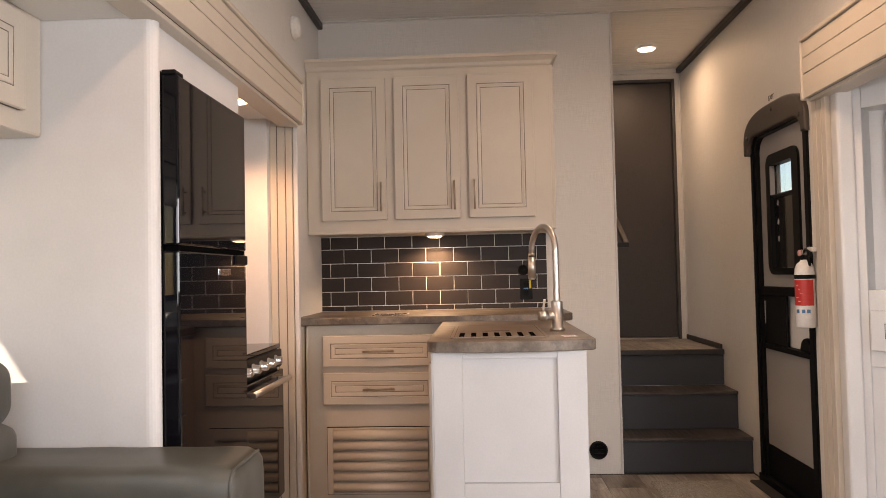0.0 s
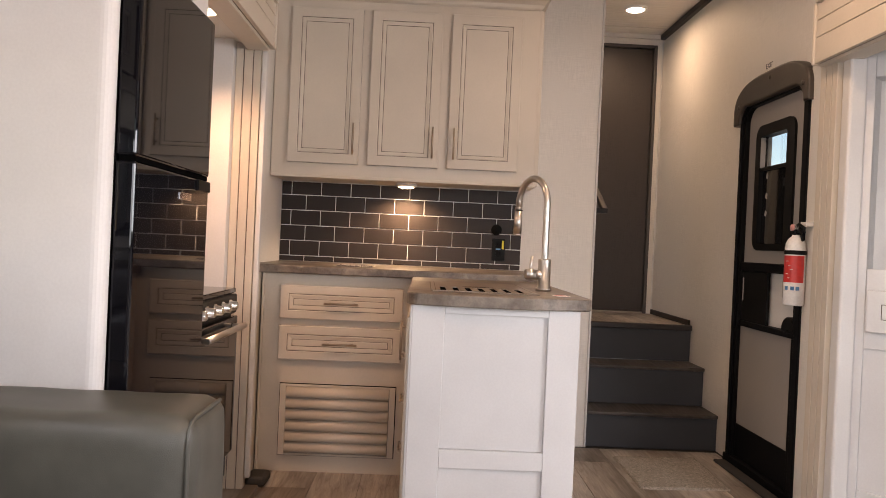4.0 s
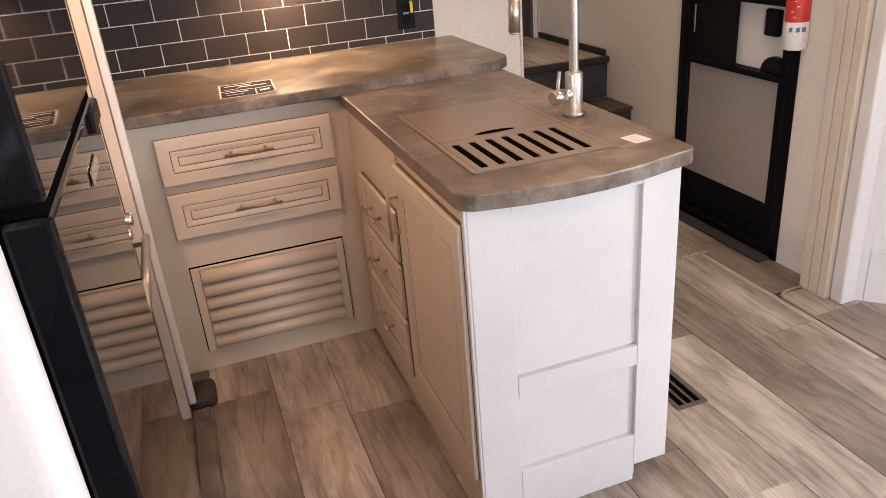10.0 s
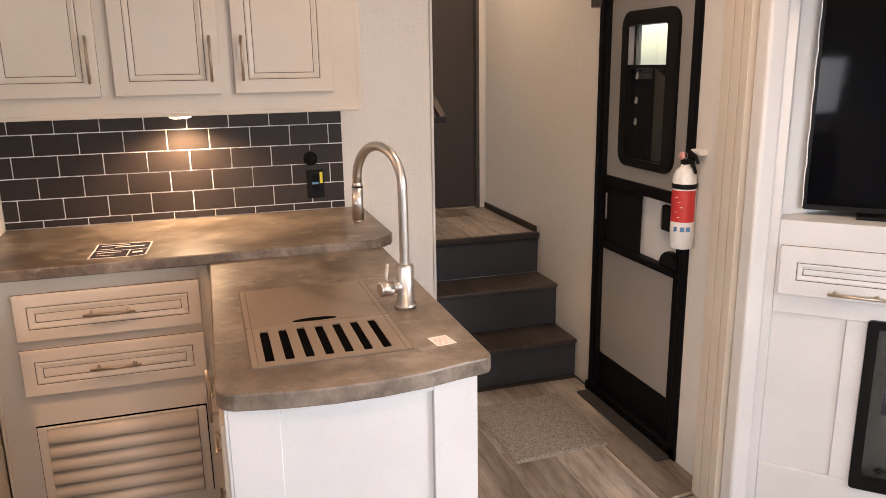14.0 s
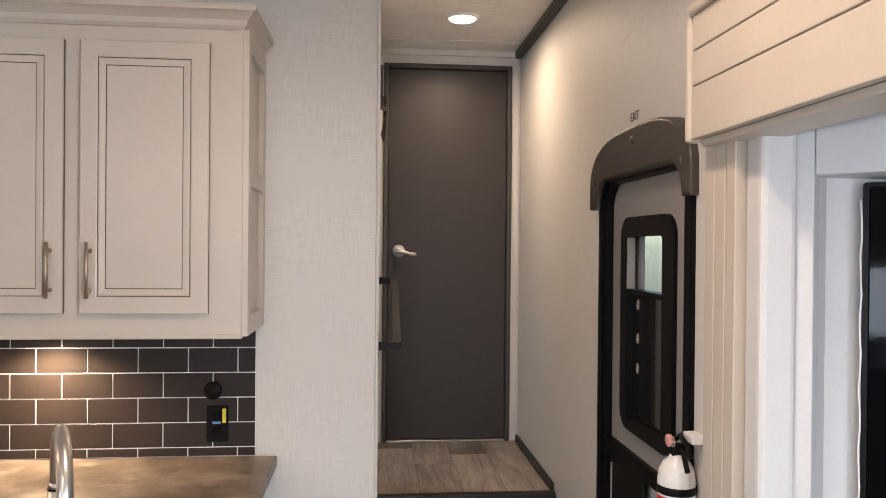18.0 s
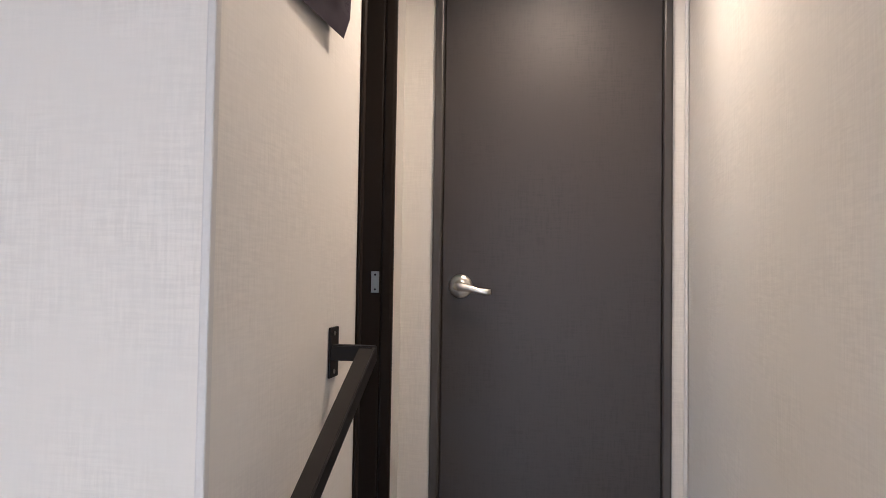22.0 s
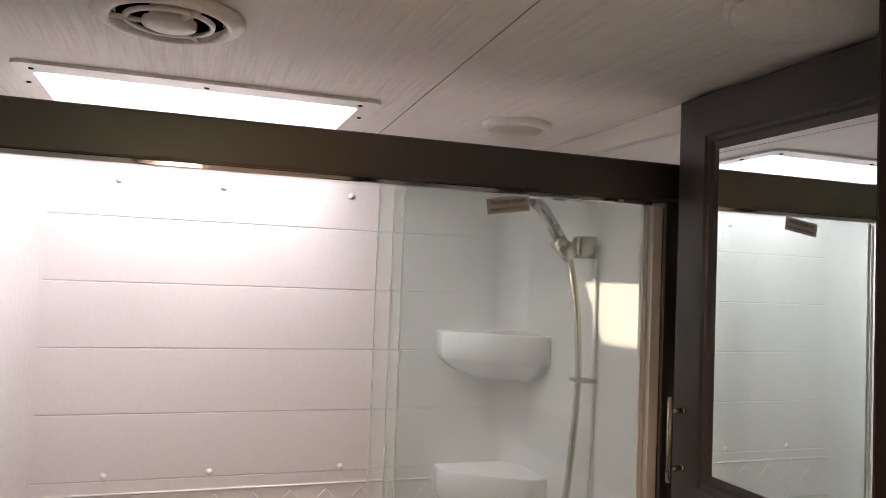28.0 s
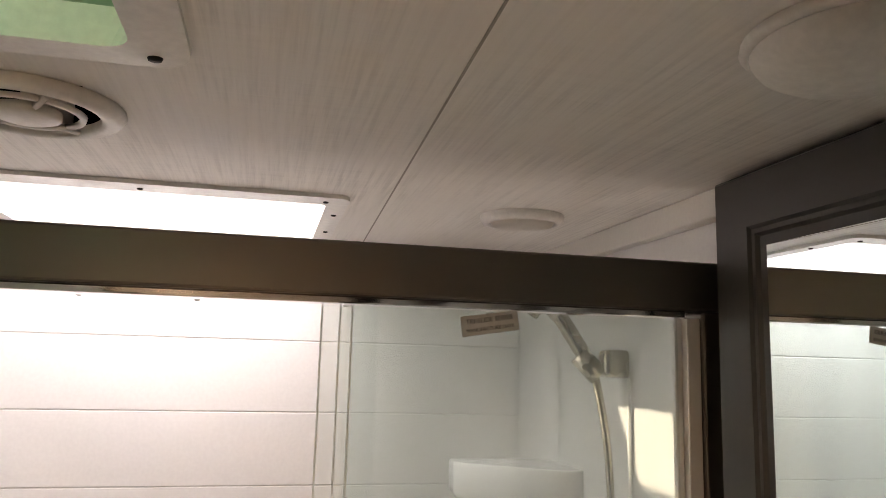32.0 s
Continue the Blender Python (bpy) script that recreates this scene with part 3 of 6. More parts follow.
# the right wall, open for the entry door and the slide-out
wall("wall_right", "cream linen-textured wall beside the entry door and steps",
     (XR, XR + 0.09, 4.008, 5.85, 0, CEIL), (XR - 0.02, XR + 0.09, 3.03, 3.283, 0, 2.05), (XR, XR + 0.09, 3.03, 3.285, 2.05, CEIL), (XR, XR + 0.09, 3.285, 4.008, 1.91, CEIL), (XR, XR + 0.09, -2.5, 3.03, 2.05, CEIL))
wall("wall_rear", "plain cream rear wall with a wide window", (-1.75, -0.80, -2.6, -2.5, 0, CEIL), (1.0, 2.4, -2.6, -2.5, 0, CEIL), (-0.80, 1.0, -2.6, -2.5, 0, 0.95), (-0.80, 1.0, -2.6, -2.5, 1.95, CEIL), mats="wall_plain")
wall("wall_hall_left", "cream linen-textured wall of the stair landing", (0.60, 0.69, 4.26, 4.788, ZL - 0.1, CEIL), (0.60, 0.69, 4.789, 5.37, 2.633, CEIL), (0.56, 0.63, 5.3625, 5.787, ZL - 0.1, CEIL))
wall("wall_hall_end", "cream wall round the dark hall door", (0.56, 0.735, YH, 5.56, ZL - 0.1, CEIL), (1.375, XR, YH, 5.56, ZL - 0.1, CEIL), (0.735, 1.375, YH, 5.56, 2.585, CEIL))
wall("wall_bath_front", "pale linen-textured bathroom wall", (XL, 0.60, 4.37, 4.49, ZL - 0.1, CEIL))
wall("wall_bath_vanity", "plain pale bathroom wall behind the vanity", (XL, 0.56, 5.787, 5.88, ZL - 0.1, CEIL), mats="wall_plain")
wall("wall_behind_door", "plain wall closing the room behind the hall door", (0.56, XR, 5.84, 5.93, ZL - 0.1, CEIL), mats="wall_plain")

cl = bmesh.new()
box(cl, -1.75, 2.45, -2.6, 4.56, CEIL, CEIL + 0.05)
box(cl, 0.452, 2.45, 4.56, 5.93, CEIL, CEIL + 0.05)
box(cl, -0.52, -0.212, 4.56, 5.93, CEIL, CEIL + 0.05)
box(cl, -0.074, 0.042, 4.56, 5.93, CEIL, CEIL + 0.05)
box(cl, -0.212, -0.074, 4.56, 4.816, CEIL, CEIL + 0.05)
box(cl, -0.212, -0.074, 4.954, 5.93, CEIL, CEIL + 0.05)
box(cl, 0.042, 0.452, 5.042, 5.93, CEIL, CEIL + 0.05)
box(cl, 0.042, 0.452, 4.56, 4.632, CEIL, CEIL + 0.05)
box(cl, -1.2, -0.52, 5.24, 5.93, CEIL, CEIL + 0.05)
box(cl, -1.2, -0.96, 4.56, 5.24, CEIL, CEIL + 0.05)
box(cl, -0.96, -0.52, 4.56, 4.63, CEIL, CEIL + 0.05)
box(cl, -1.2, -0.96, 4.56, 4.599, CEIL, CEIL + 0.05)
solid("ceiling", cl, "ceiling", "off-white linen-textured ceiling panels", "ceiling", STRUCT)
roof = solid("roof", bmesh.ops.create_cube(cl2 := bmesh.new(), size=0.001) and box(cl2, -1.75, 2.45, -2.6, 4.5, 2.9, 2.95), "wall_plain", "plain roof above the ceiling", "roof", STRUCT)

bm = bmesh.new()
for y0 in (1.45, 2.9, 4.155):
    box(bm, XL, XR, y0 - 0.018, y0 + 0.018, CEIL - 0.005, CEIL + 0.002, 0.002)
box(bm, 0.69, XR, 5.285, 5.30, CEIL - 0.005, CEIL + 0.002, 0.002)
box(bm, XL, 0.56, 5.765, 5.787, CEIL - 0.045, CEIL, 0.003)
box(bm, XL, 0.56, 4.49, 4.505, CEIL - 0.045, CEIL, 0.003)
box(bm, 0.69, XR, 5.455, YH, CEIL - 0.03, CEIL, 0.003)
solid("ceiling_joint", slab(bmesh.new(), [(XL, 5.346), (0.56, 5.287), (0.56, 5.2895), (XL, 5.3485)], CEIL - 0.0008, CEIL + 0.002), "seam", "thin grey joint between the ceiling panels", "trim", STRUCT)
solid("ceiling_batten", bm, "batten", "flat off-white battens over the ceiling joints", "trim", STRUCT)

for nm, x0, x1, y0, y1 in (("crown_trim_right", XR - 0.035, XR, 3.0, YH - 0.03), ("crown_trim_right_rear", XR - 0.035, XR, -2.5, 3.0), ("crown_trim_left", XL, XL + 0.03, -2.5, YK)):
    solid(nm, B(x0, x1, y0, y1, CEIL - 0.04, CEIL - 0.001, 0.006), "dark_trim", "dark brown wood strip where the wall meets the ceiling", "trim", STRUCT)
solid("wall_end_trim", B(0.682, 0.694, YK - 0.012, YK + 0.004, 0, CEIL - 0.006, 0.003), "white_trim", "thin white corner strip on the wall end", "trim", STRUCT)
solid("corner_trim_hall", B(1.418, XR - 0.001, YH - 0.014, YH, ZL, CEIL - 0.03, 0.004), "white_trim", "thin white strip in the hall corner", "trim", STRUCT)

# slide-outs: fascia boards, posts, inner walls and ceilings


def fascia(name, x_face, side, y0, y1, z0, z1):
    """Three stacked boards with dark joints; side: -1 the face looks to -x, 1 to +x."""
    t = thing(name, (x_face, y1, z0), "cream shiplap fascia board over the slide-out opening", "trim", kind=STRUCT)
    back = x_face - side * 0.11
    h = (z1 - z0 - 0.035) / 3
    part("backing", B(min(back, x_face - side * 0.012), max(back, x_face - side * 0.012), y0, y1 - 0.004, z0 + 0.004, z1 - 0.004), "glaze", t)
    for k in range(3):
        part("board", B(x_face - side * 0.018, x_face, y0, y1 - 0.022, z0 + 0.035 * (k == 0) * 0 + (0 if k == 0 else 0.035) + k * h + 0.0015, z0 + 0.035 + (k + 1) * h - 0.0015, 0.002), "cabinet", t)
    part("end_cap", B(back, x_face + side * 0.006, y1 - 0.02, y1, z0 - 0.004, z1 + 0.004, 0.008, segs=3), "cabinet", t)
    part("cap_moulding", B(x_face - side * 0.02, x_face + side * 0.012, y0, y1 - 0.021, z1, z1 + 0.018, 0.006), "cabinet", t)
    part("soffit", B(back, x_face - side * 0.02, y0, y1 - 0.021, z0 - 0.012, z0 + 0.003, 0.003), "cabinet", t)
    return t


fascia("slide_fascia_left", -0.91, 1, -2.49, 3.261, 1.874, 2.06)
fascia("slide_fascia_right", 1.29, -1, -2.49, 3.055, 1.870, 2.112)


def post(name, x0, x1, y0, y1, z1, label, cuts, face):
    t = thing(name, ((x0 + x1) / 2, (y0 + y1) / 2, 0), label, "trim", kind=STRUCT)
    part("core", B(x0 + 0.006, x1 - 0.006, y0 + 0.006, y1 - 0.006, 0, z1), "glaze", t)
    edges = [y0, *cuts, y1] if face == "x" else [x0, *cuts, x1]
    for a, b in zip(edges, edges[1:]):
        if face == "x":
            part("board", B(x0, x1, a + 0.0024, b - 0.0024, 0, z1, 0.002), "cabinet", t)
        else:
            part("board", B(a + 0.002, b - 0.002, y0, y1, 0, z1, 0.002), "cabinet", t)
    return t


post("slide_post_right", 1.335, 1.429, 2.94, 3.07, 1.875, "cream grooved post at the slide-out edge", (2.98, 3.025), "x")
solid("slide_flange_right", B(1.352, 1.42, 2.878, 2.939, 0, 1.93, 0.012, segs=3), "white_trim", "white upright slide-out flange beside the fireplace unit", "trim", STRUCT)
post("slide_post_left", -1.075, -0.966, 3.262, 3.30, 1.874, "cream grooved post beside the stove", (-1.04, -1.0), "y")
solid("slide_flange_left", B(-0.965, -0.943, 3.268, 3.30, 0.046, 1.868, 0.005, segs=2), "white_trim", "thin cream edge strip along the slide post", "trim", STRUCT)
solid("slide_floor_edge_left", B(-0.963, -0.905, 2.38, 3.284, 0.0005, 0.016, 0.006, segs=2), "slide_edge", "brown wood-look edge of the kitchen slide-out floor", "trim", STRUCT)
solid("slide_foot_left", B(-0.968, -0.878, 3.287, 3.42, 0.0005, 0.045, 0.018, segs=3), "rubber", "dark rubber foot at the base of the slide post", "trim", STRUCT)

SL = -1.74
wall("wall_slide_left_end", "cream end wall of the kitchen slide-out", (SL, -1.075, 3.22, 3.275, 0, 1.96), mats="wall_plain")
wall("wall_slide_left_back", "plain cream back wall of the slide-out with a window", (SL - 0.08, SL, 1.35, 3.275, 0, 1.96), (SL - 0.08, SL, -2.5, -0.35, 0, 1.96), (SL - 0.08, SL, -0.35, 1.35, 0, 1.08), (SL - 0.08, SL, -0.35, 1.35, 1.665, 1.96), mats="wall_plain")
solid("ceiling_slide_left", B(SL - 0.08, -0.92, -2.5, 3.275, 1.90, 1.96), "batten", "off-white slide-out ceiling", "ceiling", STRUCT)
solid("ceiling_sofa", B(-1.262, -0.936, -2.45, 1.748, 1.866, 1.8995), "batten", "off-white dropped ceiling above the sofa", "ceiling", STRUCT)
solid("ceiling_panel_left", B(-1.240, -0.975, -2.4, 1.605, 1.858, 1.8655, 0.002), "batten", "raised off-white panel on the slide-out ceiling", "ceiling", STRUCT)
wall("wall_slide_right_end", "cream end wall of the living slide-out", (1.44, 2.4, 2.93, 3.0, 0, 2.0), mats="wall_plain")
wall("wall_slide_right_back", "plain wall of the living slide-out with a window", (2.32, 2.4, 0.9, 3.0, 0, 2.0), (2.32, 2.4, -2.5, -0.7, 0, 2.0), (2.32, 2.4, -0.7, 0.9, 0, 1.0), (2.32, 2.4, -0.7, 0.9, 1.75, 2.0), mats="wall_plain")
solid("ceiling_slide_right", B(1.31, 2.4, -2.5, 3.0, 1.93, 1.99), "batten", "off-white living slide-out ceiling", "ceiling", STRUCT)
tray = thing("slide_floor_right", (1.8, 1.0, 0), "wood-look floor of the living slide-out with a rubber edge", "floor", kind=STRUCT)
part("floor_edge", tube(bmesh.new(), [(1.212, -2.4, 0.005), (1.212, 2.98, 0.005)] + [(x, y, 0.005) for x, y in arc(1.262, 3.003, 0.05, 180, 95, 6)] + [(1.332, 3.057, 0.005)], 0.006, 8), "edge_trim", tray, "thin tan rounded edge trim")


def framed_window(name, m, w, h, label):
    t = thing(name, m.translation, label, "window", kind=STRUCT)
    bm = ring_plate(bmesh.new(), round_rect(-0.03, w + 0.03, -0.03, h + 0.03, 0.05), round_rect(0, w, 0, h, 0.04), -0.012, 0.05)
    part("window_frame", bm, "black", t, m=m)
    pane = part("pane", fill_plate(bmesh.new(), round_rect(0.002, w - 0.002, 0.002, h - 0.002, 0.04), 0.03, 0.034), "glass", t, m=m)
    pane.visible_shadow = False
    return t


framed_window("window_rear", face_to((1.0, -2.5, 0.95), (0, 1)), 1.8, 1.0, "wide black-framed rear window")
framed_window("window_left", face_to((SL, -0.35, 1.08), (1, 0)), 1.7, 0.54, "black-framed window above the sofa")
framed_window("window_right", face_to((2.32, 0.9, 1.0), (-1, 0)), 1.6, 0.75, "black-framed window of the living slide-out")

# steps up to the landing
steps = thing("steps", (1.06, 4.14, 0), "dark wood-look steps with slate grey risers", "stairs", kind=STRUCT)
NOSE = (4.165, 4.395, 4.638)
for k, y in enumerate(NOSE):
    z = (0.200, 0.425, ZL)[k]
    part("riser", B(0.694, XR - 0.001, y + 0.02, 4.72, (0, 0.200, 0.425)[k], z - 0.02, 0.002), "riser", steps)
    if k < 2:
        part("tread", B(0.694, XR - 0.002, y, NOSE[k + 1] + 0.021, z - 0.02, z, 0.005, segs=3), "tread", steps)
part("landing_nosing", B(0.694, XR - 0.002, 4.630, 4.668, ZL - 0.028, ZL + 0.006, 0.006, segs=3), "dark_trim", steps)
for x0, x1, y0, y1 in ((XR - 0.014, XR - 0.001, 4.67, YH - 0.015),):
    solid("baseboard_hall", B(x0, x1, y0, y1, ZL, ZL + 0.035, 0.004), "dark_trim", "low dark skirting on the landing", "baseboard", STRUCT)



# ---- kitchen ----
def pull(parent, m, length=0.15, name="handle", mat="bronze"):
    return part(name, bar_pull(length), mat, parent, "brushed metal bar handle", m=m)


upper = thing("upper_cabinet", (-0.37, 4.0, 1.39), "cream three-door wall cabinet with glazed panel doors", "cabinet")
part("body", B(-1.027, 0.297, 3.829, YK - 0.001, 1.392, 2.30, 0.003), "cabinet", upper)
rail = bmesh.new()
box(rail, -1.0275, 0.299, 3.822, 3.84, 1.385, 1.40, 0.004)
part("light_rail", rail, "cabinet", upper)
cr = bmesh.new()
PROFILE = ((0.0, 2.275), (0.008, 2.285), (0.012, 2.300), (0.030, 2.318), (0.038, 2.322), (0.038, 2.338), (-0.02, 2.338), (-0.02, 2.275))
loops = []
for at_y, at_x in ((None, -1.0275), ("corner", 0.299), ("end", 0.299)):
    loop = []
    for d, z in PROFILE:
        if at_y is None:
            loop.append(cr.verts.new((-1.0275, 3.824 - d, z)))
        elif at_y == "corner":
            loop.append(cr.verts.new((0.299 + d, 3.824 - d, z)))
        else:
            loop.append(cr.verts.new((0.299 + d, YK - 0.002, z)))
    loops.append(loop)
for p, q in zip(loops, loops[1:]):
    for k in range(len(p)):
        j = (k + 1) % len(p)
        cr.faces.new((p[k], p[j], q[j], q[k]))
cr.faces.new(loops[0]), cr.faces.new(loops[-1][::-1])
bmesh.ops.recalc_face_normals(cr, faces=cr.faces[:])
part("crown_moulding", cr, "cabinet", upper)
for x0, hx in ((-0.945, 0.326), (-0.547, 0.322), (-0.148, 0.03)):
    d = part("door", panel_front(0.353, 0.772, 0.02, 0.049, 0.021), ["cabinet", "glaze"], upper, m=face_to((x0, 3.806, 1.459), (0, -1)))
    pull(d, Matrix.Translation((x0 + hx, 3.807, 1.582)) @ UP, 0.155)
for z0, z1 in ((1.392, 1.45), (1.83, 1.88), (2.22, 2.276)):
    part("side_rail", B(0.2965, 0.314, 3.8805, 4.1145, z0, z1, 0.0015), "cabinet", upper)
for y0, y1 in ((3.83, 3.88), (4.115, YK - 0.003)):
    part("side_stile", B(0.2965, 0.314, y0, y1, 1.392, 2.276, 0.0015), "cabinet", upper)


def round_lamp(name, at, r, lens, label, group="", down=True, h=0.018):
    t = thing(name, at, label, "lamp", group)
    part("trim_ring", lathe(bmesh.new(), [(r, 0), (r, -h * 0.35), (r * 0.93, -h * 0.75), (r * 0.80, -h * 0.85), (r * 0.76, -h * 0.6), (r * 0.76, 0)], at), "white", t, smooth=True)
    part("lens", lathe(bmesh.new(), [(r * 0.77, -h * 0.55), (r * 0.70, -h), (r * 0.4, -h * 1.2), (0.0, -h * 1.25)], at), lens, t, smooth=True)
    return t


round_lamp("under_cabinet_light", (-0.35, 4.02, 1.392), 0.055, "lit_warm", "lit round warm puck light under the wall cabinet", h=0.022)

base = thing("base_cabinet", (-0.6, 3.8, 0), "cream base cabinet with two drawers above a louvred door", "cabinet")
bm = B(-0.978, 0.26, 3.54, YK - 0.002, 0.0, 0.915)
part("body", bm, "cabinet", base)
part("side_filler", B(-1.028, -0.985, 3.302, 3.5385, 0.0, 0.914), "cabinet", base)
part("filler_strip", B(-0.979, -0.968, 3.531, 3.545, 0.0, 0.915, 0.002), "cabinet", base)
for z0, h in ((0.708, 0.155), (0.520, 0.157)):
    d = part("drawer_front", panel_front(0.566, h, 0.02, 0.040, 0.022), ["cabinet", "glaze"], base, m=face_to((-0.893, 3.52, z0), (0, -1)))
    pull(d, Matrix.Translation((-0.609, 3.521, z0 + h * 0.5)), 0.155)
# brown board stands in for the shade between the slats
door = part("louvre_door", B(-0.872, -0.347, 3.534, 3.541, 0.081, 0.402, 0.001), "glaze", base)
fr = bmesh.new()
for a in ((-0.876, -0.848, 0.078, 0.406), (-0.372, -0.344, 0.078, 0.406)):
    box(fr, a[0], a[1], 3.527, 3.5345, a[2], a[3], 0.002)
for a in ((-0.848, -0.372, 0.396, 0.406), (-0.848, -0.372, 0.078, 0.088)):
    box(fr, a[0], a[1], 3.527, 3.5345, a[2], a[3], 0.002)
part("louvre_frame", fr, "cabinet", door)
# black sheet proud of the body draws the door's shadow gap
part("gap_line", B(-0.8795, -0.3405, 3.5375, 3.5395, 0.0745, 0.4095), "void", door, "near-black sheet standing in for the shadow gap round the louvred door")
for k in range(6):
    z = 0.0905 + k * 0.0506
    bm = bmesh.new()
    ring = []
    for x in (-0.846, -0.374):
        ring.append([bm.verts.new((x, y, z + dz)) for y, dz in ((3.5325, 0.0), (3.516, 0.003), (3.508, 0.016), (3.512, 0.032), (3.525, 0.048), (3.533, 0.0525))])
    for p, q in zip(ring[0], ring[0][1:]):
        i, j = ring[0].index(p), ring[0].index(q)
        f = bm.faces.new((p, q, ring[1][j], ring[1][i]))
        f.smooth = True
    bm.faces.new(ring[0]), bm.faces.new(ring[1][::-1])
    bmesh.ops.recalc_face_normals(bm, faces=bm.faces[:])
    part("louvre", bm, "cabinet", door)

ct = slab(bmesh.new(), [(-0.998, 3.495), (0.275, 3.495), (0.345, 3.56), (0.36, 3.60), (0.36, YK - 0.009), (-1.027, YK - 0.009), (-1.027, 3.60), (-0.998, 3.56)], 0.917, 0.955, 0.005)
solid("countertop", ct, "laminate", "grey-brown mottled laminate countertop along the wall", "countertop")
solid("counter_upstand", B(-0.285, 0.30, 3.512, 3.538, 0.9162, 0.9168), "cabinet", "cream strip under the raised countertop", "trim", STRUCT)

pen = thing("peninsula_cabinet", (0.0, 2.9, 0), "cream peninsula cabinet with white panelled end, drawers and a door", "cabinet")
bm = bmesh.new()
box(bm, -0.262, 0.278, 2.455, 3.538, 0.05, 0.876)
box(bm, -0.262, 0.195, 2.455, 3.538, 0.0, 0.05)
part("body", bm, "cabinet", pen)
Y0, Y1 = 2.432, 2.454
for a in ((-0.268, -0.162, 0.0, 0.876), (0.178, 0.282, 0.05, 0.876)):
    part("end_stile", B(a[0], a[1], Y0, Y1, a[2], a[3], 0.002), "white_cabinet", pen, "white-painted stile")
for z0, z1 in ((0.852, 0.876), (0.369, 0.427), (0.0, 0.150)):
    part("end_rail", B(-0.1615, 0.1775, Y0, Y1, z0, z1, 0.002), "white_cabinet", pen, "white-painted rail")
part("end_panel", B(-0.1615, 0.1775, 2.447, 2.456, 0.428, 0.851), "white_cabinet", pen)
part("end_panel", B(-0.1615, 0.1775, 2.447, 2.456, 0.151, 0.368), "white_cabinet", pen)
part("corner_bead", B(-0.275, -0.2625, 2.434, 2.450, 0.0, 0.876, 0.003), "white_cabinet", pen)
for z0, h in ((0.52, 0.155), (0.335, 0.165), (0.12, 0.195)):
    d = part("drawer_front", panel_front(0.375, h, 0.02, 0.038, 0.014), ["cabinet", "glaze"], pen, m=face_to((-0.284, 3.402, z0), (-1, 0)))
    pull(d, face_to((-0.284, 3.215, z0 + h * 0.55), (-1, 0)), 0.13)
d = part("door", panel_front(0.52, 0.69, 0.021, 0.055, 0.018), ["cabinet", "glaze"], pen, m=face_to((-0.285, 2.975, 0.145), (-1, 0)))
pull(d, face_to((-0.286, 2.95, 0.70), (-1, 0)) @ UP, 0.145)
part("side_recess_frame", B(-0.268, -0.261, 3.0, 3.42, 0.70, 0.865, 0.002), "cabinet", pen)
outline = [(-0.288, 3.512), (-0.288, 2.47)] + arc(-0.233, 2.462, 0.055, 180, 262, 6) + [(-0.15, 2.388), (-0.05, 2.377), (0.05, 2.377), (0.15, 2.389), (0.245, 2.413)] + arc(0.285, 2.455, 0.035, -70, 0, 4) + [(0.32, 3.512)]
# the sink opening is cut out of the plate
tp = bmesh.new()
slab(tp, outline, 0.877, 0.915, 0.0045)
top = solid("countertop", tp, "laminate", "grey-brown mottled laminate countertop with a bowed front", "countertop")
cov = thing("sink_cover", (-0.025, 2.84, 0.915), "taupe slotted sink cover lying flush in the countertop", "sink cover")
bm = bmesh.new()
# brown plate on the countertop paints the shadow gap round the cover
slab(bm, round_rect(-0.2105, 0.1625, 2.5305, 3.1405, 0.014), 0.9152, 0.9160)
part("rim_line", bm, "glaze", cov, "brown plate standing in for the shadow gap round the cover")
part("cover_back", slab(bmesh.new(), round_rect(-0.207, 0.159, 2.806, 3.137, 0.012), 0.9162, 0.9185, 0.0010), "cover", cov)
# brown strips on top of the cover draw its grooves' shade
for x in (-0.193, 0.145):
    part("groove", B(x - 0.0011, x + 0.0011, 2.545, 3.127, 0.91852, 0.9187), "glaze", cov, "thin brown strip drawn for the shade in a groove")
edges_x = [-0.207]
for k in range(7):
    edges_x += [-0.166 + k * 0.0452 - 0.0105, -0.166 + k * 0.0452 + 0.0105]
edges_x.append(0.159)
part("cover_front", grid_plate(edges_x, [2.535, 2.561, 2.770, 2.8035], [(2 * k + 1, 1) for k in range(7)], 0.9162, 0.9185), "cover", cov)
for k in range(7):
    c = -0.166 + k * 0.0452
    part("slot", slab(bmesh.new(), round_rect(c - 0.0105, c + 0.0105, 2.562, 2.769, 0.0099), 0.9163, 0.9166), "void", cov, "dark drain slot")
# flat black oval on the closed cover paints the finger hole's shade
part("finger_hole", slab(bmesh.new(), [(-0.031 + 0.058 * math.cos(radians(a)), 2.822 + (0.020 if math.sin(radians(a)) > 0 else 0.008) * math.sin(radians(a))) for a in range(0, 360, 12)], 0.91856, 0.9188), "void", cov, "dark painted oval for the shade in a finger hole")

fa = thing("kitchen_faucet", (0.206, 2.817, 0.926), "brushed nickel gooseneck pull-down kitchen faucet", "faucet")
part("base", lathe(bmesh.new(), [(0.0, 0.0), (0.029, 0.0), (0.029, 0.006), (0.029, 0.010), (0.0235, 0.013), (0.0235, 0.112), (0.0225, 0.116), (0.0135, 0.118)], (0.206, 2.817, 0.9265)), "steel", fa)
GO = Vector((-0.42, 0.90, 0)).normalized()
neck = [Vector((0.206, 2.817, 1.01 + 0.0263 * k)) for k in range(10)]
R = 0.098
cx = Vector((0.206, 2.817, 1.248)) + GO * R
